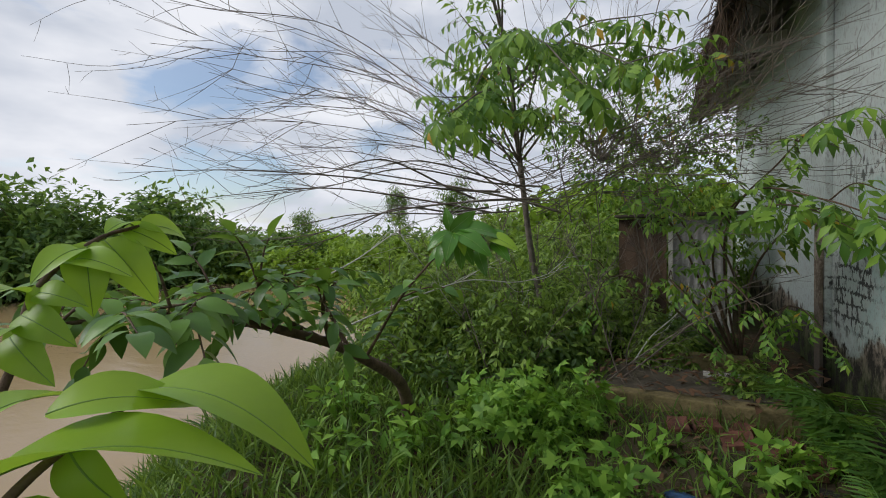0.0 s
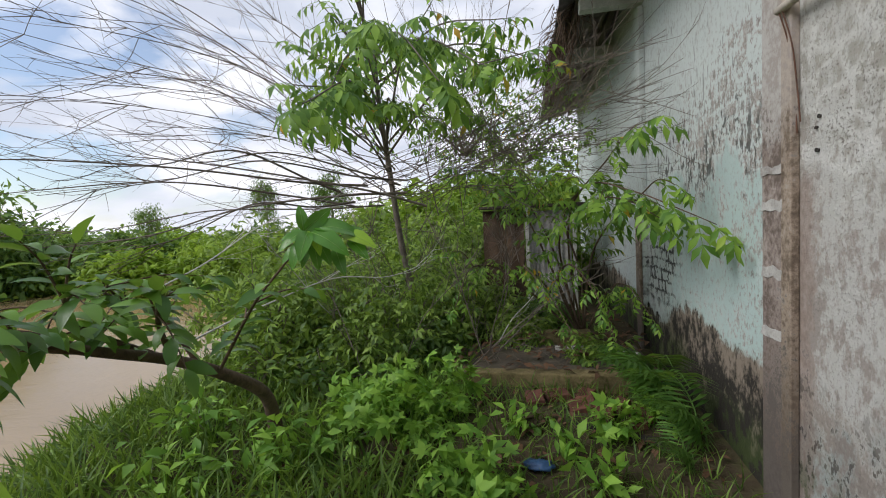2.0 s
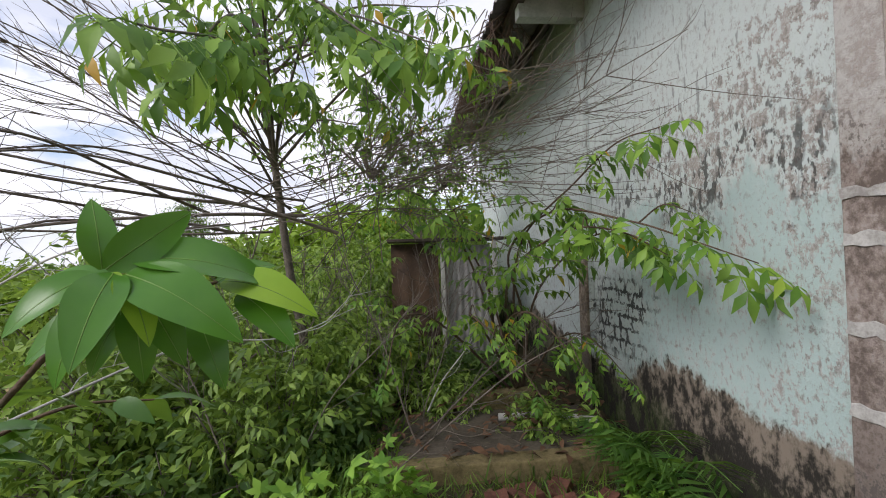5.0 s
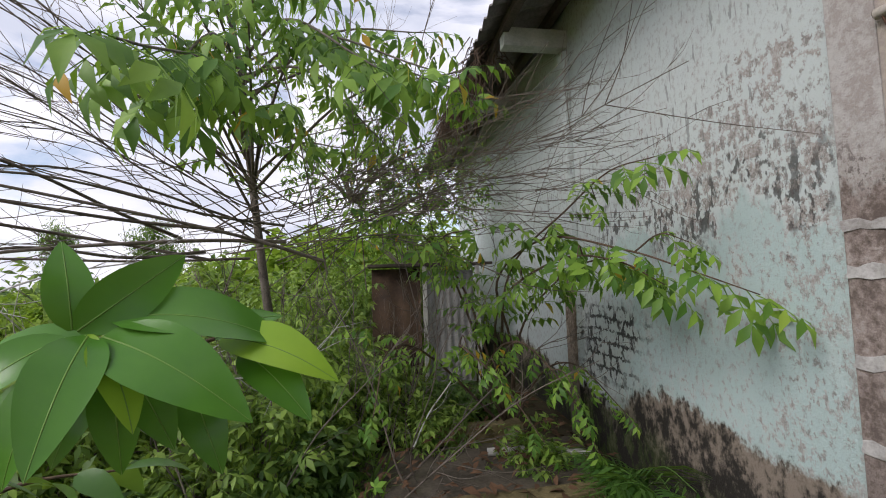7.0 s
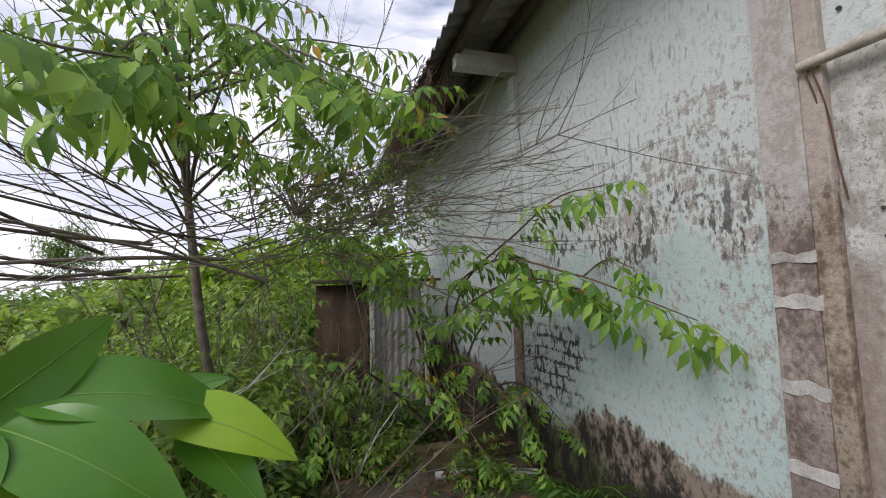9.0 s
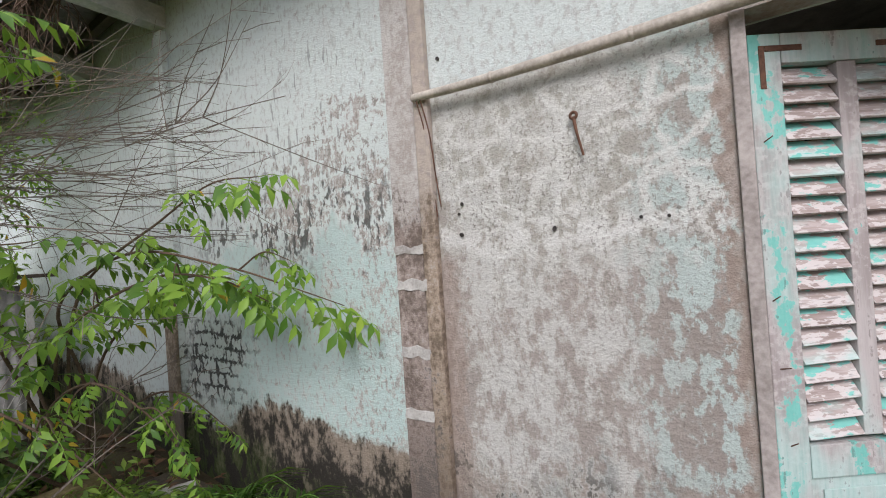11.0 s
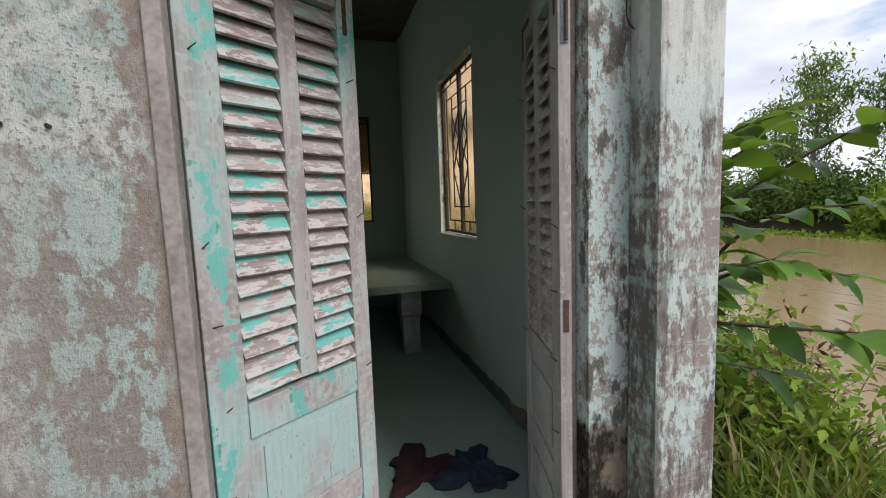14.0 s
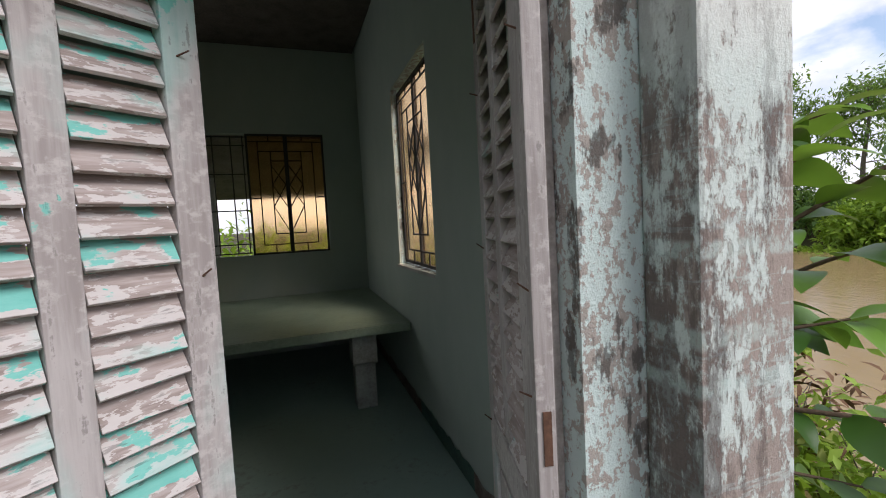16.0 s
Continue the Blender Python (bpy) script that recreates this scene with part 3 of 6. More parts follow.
def compound(pairs=3, size=0.42, width=0.4, droop=0.3):
    """A pinnate leaf: leaflets in pairs along a stalk, one at its end, all hanging."""
    lv, lq = blade(width, 0.2, droop, 2, 0.9)
    bits = [tube([(0, 0, 0), (0.4, 0, 0.02), (0.85, 0, -0.08)], [0.012, 0.01, 0.006], 3)]
    for k in range(pairs):
        t = 0.25 + 0.55 * k / max(1, pairs - 1)
        for s in (1, -1):
            d = unit(np.array((0.55, s * 0.75, -0.45)))
            bits.append((turned(lv, d, (0.1, 0, 1)) * size * (0.8 + 0.3 * math.sin(3 * t)) + (t, 0, -0.03 * t), lq))
    bits.append((turned(lv, unit(np.array((0.9, 0, -0.5))), (0, 0, 1)) * size * 1.1 + (0.82, 0, -0.06), lq))
    return joined(bits)


def turned(v, d, up):
    d = unit(np.asarray(d, float))
    z = unit(np.asarray(up, float) - d * np.dot(d, up))
    return v @ np.stack((d, np.cross(z, d), z))


def lobed():
    """A palmate leaf with five pointed lobes."""
    lv, lq = blade(0.5, 0.1, 0.12, 2, 0.8)
    bits = []
    for a, s in ((0, 1.0), (52, 0.86), (-52, 0.86), (108, 0.6), (-108, 0.6)):
        r = radians(a)
        bits.append((turned(lv, (math.cos(r), math.sin(r), 0), (0, 0, 1)) * s * 0.62 + (0.3, 0, 0.0), lq))
    bits.append(tube([(-0.25, 0, -0.08), (0.05, 0, 0), (0.3, 0, 0.0)], 0.012, 3))
    return joined(bits)


def frond(n=13):
    """A fern frond: thin leaflets in two rows on an arched rib."""
    lv, lq = blade(0.13, 0.1, 0.25, 2, 0.7)
    rib = smooth_path([(0, 0, 0), (0.35, 0, 0.24), (0.7, 0, 0.24), (1, 0, 0.02)], 6)
    bits = [tube(rib, np.linspace(0.012, 0.003, len(rib)), 4)]
    for i in range(n):
        t = 0.15 + 0.82 * i / n
        c = rib[int(t * (len(rib) - 1))]
        for s in (1, -1):
            bits.append((turned(lv, (0.45, s, -0.12), (0, 0, 1)) * 0.36 * math.sin(math.pi * (0.15 + 0.8 * t)) + c, lq))
    return joined(bits)


def scatter(tmpl, o, d, up, size):
    """One copy of the template at each place, along d, its face towards up."""
    tv, tq = tmpl
    o, d = np.asarray(o, float), unit(np.asarray(d, float))
    up = np.asarray(up, float) + rng.normal(0, 1e-3, o.shape)
    z = unit(up - d * np.sum(d * up, -1, keepdims=True))
    y = np.cross(z, d)
    s = np.broadcast_to(np.asarray(size, float), (len(o),))[:, None, None]
    v = o[:, None] + s * (tv[None, :, 0:1] * d[:, None] + tv[None, :, 1:2] * y[:, None] + tv[None, :, 2:3] * z[:, None])
    q = tq[None] + (np.arange(len(o)) * len(tv))[:, None, None]
    return v.reshape(-1, 3), q.reshape(-1, 4)


def hang(n, down=0.4, spread=1.0):
    """Random ways to point, on the whole drooping, and faces turned up."""
    d = rng.normal(0, spread, (n, 3))
    d[:, 2] = d[:, 2] * 0.5 - down
    up = rng.normal(0, 0.45, (n, 3))
    up[:, 2] += 1
    return unit(d), unit(up)


T_LEAF, T_SMALL, T_LONG = blade(0.42, 0.18, 0.2, 5, 0.85), blade(0.45, 0.2, 0.25, 2, 0.85), blade(0.3, 0.2, 0.3, 3, 0.85)
T_COMP, T_COMP2, T_LOBED, T_FROND = compound(3), compound(2, 0.5), lobed(), frond()
T_OVAL = blade(0.56, 0.2, 0.25, 6, 0.8)
T_GRASS = blade(0.06, 0.3, 0.55, 3, 0.6)

# ---- ground and river ----
RIVER = np.array([(-90, 62), (-45, 42), (-24, 27), (-16, 12), (-15, -2), (-9, -11), (2, -15), (22, -16.5), (60, -24), (160, -40)], float)


def river_distance(x, y):
    best = np.full(np.shape(x), 1e9)
    for a, b in zip(RIVER[:-1], RIVER[1:]):
        ab = b - a
        t = np.clip(((x - a[0]) * ab[0] + (y - a[1]) * ab[1]) / (ab @ ab), 0, 1)
        best = np.minimum(best, np.hypot(x - a[0] - t * ab[0], y - a[1] - t * ab[1]))
    return best


def height(x, y):
    x, y = np.asarray(x, float), np.asarray(y, float)
    d = river_distance(x, y)
    t = np.clip((d - 8.6) / 2.6, 0, 1)
    h = -1.9 + (1.78 + 0.04) * t * t * (3 - 2 * t)
    k0 = np.clip((y - 1.1) / 0.9, 0, 1) * np.clip((x + 2.4) / 0.8, 0, 1)
    k = np.clip((y - 2.5) / 1.0, 0, 1) * np.clip((x + 2.6) / 0.8, 0, 1) * np.clip((0.4 - x) / 0.4, 0, 1)
    e = np.clip((5.6 - np.hypot(x + 16.5, y - 17.5)) / 1.6, 0, 1)
    h = np.maximum(h, -1.9 + 1.35 * e * e * (3 - 2 * e))
    return h + 0.11 * k0 + 0.1 * k + 0.03 * np.sin(2.1 * x + 0.7 * y) * np.sin(1.7 * y - x) * t


u = np.linspace(-1, 1, 240)
axis_pts = 600 * np.sinh(6 * u) / math.sinh(6)
gx, gy = np.meshgrid(axis_pts, axis_pts + 1.0, indexing="ij")
gz = height(gx, gy)
idx = np.arange(240 * 240).reshape(240, 240)
gq = np.stack((idx[:-1, :-1], idx[1:, :-1], idx[1:, 1:], idx[:-1, 1:]), -1).reshape(-1, 4)
ground = quads_object("ground", np.stack((gx, gy, gz), -1).reshape(-1, 3), gq, M_GROUND)
tagged(ground, "damp brown earth with grass and leaf litter", "ground", kind="structure")
bm = bmesh.new()
bmesh.ops.create_grid(bm, x_segments=8, y_segments=8, size=500)
for v in bm.verts:
    v.co.z = -0.92
tagged(link("water", bm, M_WATER), "muddy brown river with small ripples", "river", kind="structure")

# ---- house shell ----
TOP = 3.5
EAVE = -0.7


def roof_z(x):
    return 3.45 + 0.3 * min(x, 4.8 - x)


def setting(ob, label, category):
    return tagged(ob, label, category, kind="structure")


# long wall along the path, with the doorway
bm = prism([(0.035, -0.4), (0.035, 2.075), (-1.05, 2.075), (-1.05, -0.4), (-1.25, -0.4), (-1.25, TOP), (8.0, TOP), (8.0, -0.4)], "x", 0.0, 0.11)
setting(link("wall_west", bm, M_WALL), "mint limewashed house wall, flaked and mouldy", "wall")
bm = prism([(0.035, 0.0), (0.035, 2.075), (-1.05, 2.075), (-1.05, 0.0), (-1.34, 0.0), (-1.34, TOP), (3.0, TOP), (3.0, 0.0)], "x", 0.113, 0.125)
setting(link("wall_lining_west", bm, M_ROOM), "dull green painted room side of the wall", "wall")

# side wall to the river with its window; it runs slightly askew
SKEW = -0.115 / 4.48


def side_y(x):
    return -1.362 + SKEW * (x - 0.12)


def wall_along_x(name, x0, x1, z0, z1, off0, off1, holes, material, top=None):
    """An upright slab beside the room, with square holes through it."""
    bm = bmesh.new()
    xs = sorted({x0, x1, *[h[0] for h in holes], *[h[1] for h in holes], *([2.4] if top else [])})
    for a, b in zip(xs[:-1], xs[1:]):
        cuts = [(h[2], h[3]) for h in holes if h[0] <= a and b <= h[1]]
        spans, low = [], z0
        for c, d in cuts:
            spans.append((low, c))
            low = d
        spans.append((low, None))
        for lo, hi in spans:
            za, zb = (top(a), top(b)) if hi is None and top else (hi or z1, hi or z1)
            vs = [bm.verts.new((x, side_y(x) + o, z)) for o in (off0, off1) for x, z in ((a, lo), (b, lo), (b, zb), (a, za))]
            for f in ((0, 1, 2, 3), (7, 6, 5, 4), (0, 4, 5, 1), (1, 5, 6, 2), (2, 6, 7, 3), (3, 7, 4, 0)):
                bm.faces.new([vs[i] for i in f])
    bmesh.ops.remove_doubles(bm, verts=bm.verts[:], dist=0.0005)
    return link(name, bm, material)


W_SIDE = (1.83, 2.80, 1.06, 2.43)
setting(wall_along_x("wall_south", 0.0, 4.72, -0.4, 3.4, -0.11, -0.013, [W_SIDE], M_WALL, lambda x: roof_z(x) - 0.04), "limewashed side wall towards the river", "wall")
setting(wall_along_x("wall_lining_south", 0.125, 4.6, 0.0, 3.4, -0.012, 0.0, [W_SIDE], M_ROOM, lambda x: roof_z(x) - 0.05), "dull green painted room wall", "wall")

# back wall with its window
# the opening past y = 0.6 is unseen, added to hold the fill lamp
WB = (-1.06, 1.95, 1.115, 2.448)
bm = bmesh.new()
for y0, y1, z0, z1 in ((-1.6, WB[0], -0.4, 3.48), (WB[1], 3.1, -0.4, 3.48), (WB[0], WB[1], -0.4, WB[2]), (WB[0], WB[1], WB[3], 3.48)):
    box_bm(4.6, 4.72, y0, y1, z0, z1, bm=bm)
setting(link("wall_east", bm, M_ROOM), "dull green back wall with a barred window", "wall")
setting(link("wall_north", box_bm(0.13, 4.59, 3.0, 3.1, -0.4, 3.48), M_ROOM), "dull green inner wall", "wall")
setting(link("floor", prism([(0.02, -1.358), (4.59, -1.474), (4.59, 2.99), (0.02, 2.99)], "z", -0.35, 0.0), M_FLOOR), "worn green cement floor", "floor")
setting(link("far_end_wall", box_bm(0.0, 4.7, 8.0, 8.1, -0.4, 3.4), M_WALL), "plain limewashed end wall", "wall")


# added dark panel: stands for the unlit space below the roofing
setting(link("ceiling", box_bm(0.13, 4.59, -1.45, 2.99, 3.38, 3.41), M_DARKWOOD), "dark panel added to stand for the darkness under the roof", "ceiling")


# roofing: wavy sheets on purlins
def roofing(name, x0, x1):
    ys = np.arange(-1.95, 8.5, 0.03)
    xs = np.linspace(x0, x1, 7)
    v, q = [], []
    for layer in (0, 0.012):
        for x in xs:
            zz = 3.45 + 0.3 * (x if x < 2.4 else 4.8 - x) + 0.07 + layer
            v.append(np.stack((np.full_like(ys, x), ys, zz + 0.022 * np.sin(ys * 2 * math.pi / 0.16)), -1))
    v = np.concatenate(v)
    n = len(ys)
    for base in (0, 7):
        for i in range(6):
            a = (base + i) * n + np.arange(n - 1)
            q.append(np.stack((a, a + 1, a + n + 1, a + n), -1))
    a = np.arange(n - 1)
    q.append(np.stack((a, a + 1, a + 7 * n + 1, a + 7 * n), -1))
    return setting(quads_object(name, v, np.concatenate(q), M_ROOF), "old dark corrugated roofing sheets", "roof")


roofing("roof_west", EAVE, 2.4)
roofing("roof_east", 2.4, 5.5)
for x in (-0.52, -0.12, 1.1, 3.6):
    ob = link("purlin", box_bm(x - 0.03, x + 0.03, -1.85, 8.4, roof_z(x) - 0.03, roof_z(x) + 0.045, 0.004), M_DARKWOOD)
    tagged(ob, "dark sawn timber purlin under the roofing", "purlin", "purlins", "structure")
for y in (-1.28, 1.2, 3.34, 4.66, 5.98):
    ob = link("eave_beam", rough_up(box_bm(-0.535, -0.001, y - 0.055, y + 0.055, 3.16, 3.31, 0.008), 0.004), M_BEAM)
    tagged(ob, "white flaked concrete beam end under the eaves", "beam", "eave beams")

# posts in the wall
ob = link("corner_column", rough_up(box_bm(-0.12, -0.002, -1.412, -1.188, -0.4, 3.4, 0.008), 0.004, 7, 0), M_COL)
tagged(ob, "stained white corner column with black mould and cracks", "column")
bm = box_bm(0.0, 0.11, -1.408, -1.252, -0.4, 3.4)
setting(link("wall_corner_fill", bm, M_COL), "rendered house corner", "wall")
pil = root("wall_pier", pose(0, 0, 0), "brown bare pier with white cement smears", "pier")
part("pier_body", rough_up(box_bm(-0.03, -0.002, 1.155, 1.305, -0.35, 3.12, 0.004), 0.003, 5), M_PIER, pil)
part("pier_edge", rough_up(box_bm(-0.036, -0.002, 1.08, 1.151, -0.35, 3.12, 0.006), 0.004, 7), M_OCHRE, pil, "ochre stained pier edge")
for z, h in ((1.47, 0.035), (1.32, 0.04), (1.03, 0.045), (0.76, 0.04)):
    bm = box_bm(-0.038, -0.028, 1.14, 1.3, z - h / 2, z + h / 2)
    bmesh.ops.subdivide_edges(bm, edges=bm.edges[:], cuts=5, use_grid_fill=True)
    bm = rough_up(bm, 0.016, 23)
    for v in bm.verts:
        v.co.x = -0.033 + (v.co.x + 0.033) * 0.2
    part("cement_smear", bm, M_BAND, pil, "whitish cement smear")
ob = link("far_pier", rough_up(box_bm(-0.05, -0.002, 3.28, 3.4, -0.35, 3.13, 0.006), 0.005, 6), M_WALL)
tagged(ob, "narrow flaked pier below the eave beam", "pier")
ob = link("lower_pier_casing", rough_up(box_bm(-0.075, -0.051, 3.27, 3.41, -0.35, 1.35, 0.006), 0.006, 6, 2), M_OCHRE)
tagged(ob, "brown bare casing on the foot of the pier", "pier")

# ---- doorway ----
for x0, x1, y0, y1 in ((-0.012, 0.044, -0.004, 0.034), (0.06, 0.11, -1.048, -1.012)):
    ob = link("door_post", rough_up(box_bm(x0, x1, y0, y1, -0.05 if x0 < 0 else 0.0, 2.075, 0.004), 0.003, 5), M_JAMB)
    tagged(ob, "grey weathered wooden door post", "door frame", "door posts")
setting(link("door_sill", rough_up(box_bm(-0.1, 0.02, -1.0, -0.004, -0.3, 0.0, 0.012), 0.004), M_SLAB), "worn cement door sill", "sill")


def tilted_slat(w, out):
    """A thin board whose lower edge points outward."""
    bm = box_bm(0.0, w, -0.032, 0.032, -0.0045, 0.0045, 0.0015)
    bm.transform(Matrix.Rotation(radians(58) * out, 4, "X"))
    return bm


def louvre_door(m, out, label, tealness, bent):
    """A tall two-column louvred leaf, hinged at its origin."""
    W, H = 0.505, 2.02
    door = root("louvred_door", m, label, "door", "door leaves")
    t = 0.018
    wood = M_WOOD if tealness else M_GREYWOOD
    cols = ((0.092, 0.152), (0.302, 0.138))
    for name, x0, x1, z0, z1, mt in (
        ("hinge_stile", 0.0, 0.09, 0.02, H, M_TEAL if tealness else M_GREYWOOD),
        ("lock_stile", 0.442, W, 0.02, H, wood),
        ("mullion", 0.246, 0.3, 0.84, 1.93, wood),
        ("top_rail", 0.092, 0.44, 1.932, H, M_TEAL if tealness else M_GREYWOOD),
        ("lock_rail", 0.092, 0.44, 0.725, 0.822, M_TEAL if tealness else M_GREYWOOD),
        ("middle_rail", 0.092, 0.44, 0.36, 0.45, wood),
        ("bottom_rail", 0.092, 0.44, 0.02, 0.14, wood),
    ):
        part(name, rough_up(box_bm(x0, x1, -t, t, z0, z1, 0.003), 0.0015, 7), mt, door)
    for z0, z1 in ((0.452, 0.722), (0.142, 0.358)):
        panel = part("panel", box_bm(0.093, 0.439, -0.008, 0.008, z0, z1), M_PANEL if tealness else wood, door, "grey and turquoise panel")
        for s in (1, -1):
            part("raised_field", box_bm(0.125, 0.407, s * 0.009, s * 0.014, z0 + 0.032, z1 - 0.032, 0.002), M_PANEL if tealness else wood, panel)
    n = 20
    for k, (x0, w) in enumerate(cols):
        base = None
        for i in range(n):
            z = 0.862 + i * 0.0545
            if base is None:
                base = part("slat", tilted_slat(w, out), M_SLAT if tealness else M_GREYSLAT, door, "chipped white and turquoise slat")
                ob = base
            else:
                ob = new("slat", base.data)
                ob.parent = door
                tagged(ob, "chipped white and turquoise slat")
            sag = bent * (rng.normal(0, 1.0) + (3.0 if i < 6 else 0.0) * (1 if k == 0 else 0.8))
            ob.matrix_basis = pose(x0, 0, z, rng.normal(0, 2.0), -sag if i < 6 else -0.3 * sag)
    for x, z, turn in ((0.03, 1.71, 40), (0.02, 1.25, 25), (0.03, 1.05, 70), (0.04, 0.83, 20), (0.47, 1.72, 55), (0.48, 1.3, 30), (0.484, 0.8, 15), (0.025, 0.6, 60)):
        bm = bmesh.new()
        bmesh.ops.create_cone(bm, cap_ends=True, segments=6, radius1=0.0022, radius2=0.0016, depth=0.034)
        bm.transform(Matrix.Translation((x, -out * (t + 0.006), z)) @ Matrix.Rotation(radians(turn), 4, "Y") @ Matrix.Rotation(radians(50 * out), 4, "X"))
        part("bent_nail", bm, M_RUST, door, "rusty bent nail")
    for x0, x1, z0, z1 in ((0.028, 0.044, 1.86, 1.985), (0.046, 0.15, 1.968, 1.985), (0.462, 0.478, 1.86, 1.985), (0.36, 0.46, 1.968, 1.985)):
        part("corner_iron", box_bm(x0, x1, -out * t - 0.002, -out * t + 0.002, z0, z1, 0.0006), M_RUST, door, "rusty corner iron")
    return door


louvre_door(pose(0.065, 0.003, 0, 0, 0, -54.4) @ Matrix.Diagonal((1.06, 1.0, 1.0, 1.0)), 1, "grey louvred wooden door leaf with turquoise paint, half open inward", True, 0.9)
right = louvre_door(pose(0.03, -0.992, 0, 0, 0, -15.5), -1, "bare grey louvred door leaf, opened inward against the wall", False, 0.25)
part("bolt_plate", box_bm(-0.003, -0.0005, -0.012, 0.01, 1.77, 1.93, 0.0008), M_BLUE, right, "blue painted steel bolt plate")
bm = bmesh.new()
bmesh.ops.create_cone(bm, cap_ends=True, segments=10, radius1=0.005, radius2=0.005, depth=0.13)
bm.transform(Matrix.Translation((-0.009, -0.004, 1.84)))
part("bolt", bm, M_RUST, right, "rusty steel bolt")
part("lock_plate", box_bm(-0.003, -0.0005, -0.009, 0.007, 0.93, 1.03, 0.0008), M_RUST, right, "rusty lock plate with a slot")

# bamboo pole over the door
pts = smooth_path([(-0.05, 1.135, 2.1), (-0.055, 0.72, 2.083), (-0.052, 0.17, 2.083), (-0.058, -0.4, 2.085), (-0.06, -0.85, 2.105), (-0.075, -1.18, 2.128), (-0.15, -1.27, 2.135)], 10)
pole = root("bamboo_pole", pose(0, 0, 0), "dry bamboo pole tied above the door", "pole")
quads_object("culm", *tube(pts, np.linspace(0.017, 0.028, len(pts)), 14), M_BAMBOO, pole)
for i in (9, 18, 27, 34, 41, 47):
    i = min(i, len(pts) - 2)
    c, w = pts[i], unit(pts[i + 1] - pts[i - 1])
    quads_object("node_ring", *tube([c - w * 0.008, c - w * 0.003, c + w * 0.003, c + w * 0.008], np.array((0.0, 0.0032, 0.0032, 0.0)) + 0.0172 + 0.011 * i / len(pts), 14), M_BAMBOO, pole)
for end, r in ((pts[0], 0.0165), (pts[-1], 0.0275)):
    bm = bmesh.new()
    bmesh.ops.create_cone(bm, cap_ends=True, segments=14, radius1=r, radius2=r, depth=0.004)
    bm.transform(Matrix.Translation(end) @ Matrix.Rotation(radians(90), 4, "X"))
    part("cut_end", bm, M_DARKWOOD, pole, "dark cut end")
wire = [(-0.1, -1.19, 2.12), (-0.075, -1.2, 2.18), (-0.04, -1.22, 2.15), (-0.03, -1.18, 2.03), (-0.02, -1.16, 1.85), (-0.02, -1.2, 1.8), (-0.02, -1.215, 1.86), (-0.03, -1.19, 2.0)]
ob = quads_object("tie_wire", *tube(smooth_path(wire, 8), 0.0022, 5), M_IRON)
tagged(ob, "dark wire loop tied to the bamboo pole", "wire")
wire = [(-0.15, -1.25, 2.15), (-0.17, -1.29, 2.13), (-0.16, -1.33, 2.07), (-0.145, -1.345, 2.0)]
ob = quads_object("loose_wire", *tube(smooth_path(wire, 8), 0.0022, 5), M_IRON)
tagged(ob, "dark wire end curling off the pole", "wire")
for off in (0.0, 0.02):
    wire = [(-0.06, 1.12 - off, 2.11), (-0.03, 1.1 - off, 1.95), (-0.016, 1.09 - off, 1.75 + off), (-0.014, 1.075 - off, 1.6 + 2 * off)]
    ob = quads_object("hanging_string", *tube(smooth_path(wire, 8), 0.003, 5), M_RUST)
    tagged(ob, "brown string hanging from the pole end", "string")

# things in the wall
spike = root("rusty_spike", pose(0, 0, 0), "rusty iron spike with a ring, driven into the wall", "spike")
quads_object("shank", *tube(smooth_path([(-0.02, 0.487, 1.88), (-0.022, 0.478, 1.82), (-0.018, 0.462, 1.745)], 5), np.linspace(0.006, 0.004, 11), 8), M_RUST, spike)
ang = np.linspace(0, 2 * math.pi, 15)
quads_object("ring", *tube(np.stack((np.full(15, -0.02), 0.487 + 0.011 * np.cos(ang), 1.885 + 0.011 * np.sin(ang)), -1), 0.0055, 7), M_RUST, spike)
for y, z, r in ((0.584, 1.508, 0.009), (0.222, 1.516, 0.006), (0.3, 1.52, 0.006), (0.97, 1.515, 0.009), (0.96, 1.64, 0.008), (0.975, 1.6, 0.006), (1.03, 2.25, 0.008)):
    bm = bmesh.new()
    bmesh.ops.create_cone(bm, cap_ends=True, segments=9, radius1=r, radius2=r * 0.7, depth=0.01)
    bm.transform(Matrix.Translation((-0.003, y, z)) @ Matrix.Rotation(radians(90), 4, "Y"))
    ob = link("wall_plug", rough_up(bm, 0.003, 40), M_IRON)
    tagged(ob, "small dark plugged hole in the wall", "hole", "wall holes")


# ---- windows with iron grilles ----
def bars(segments, r=0.007):
    return joined([tube([a, b], r, 4) for a, b in segments])


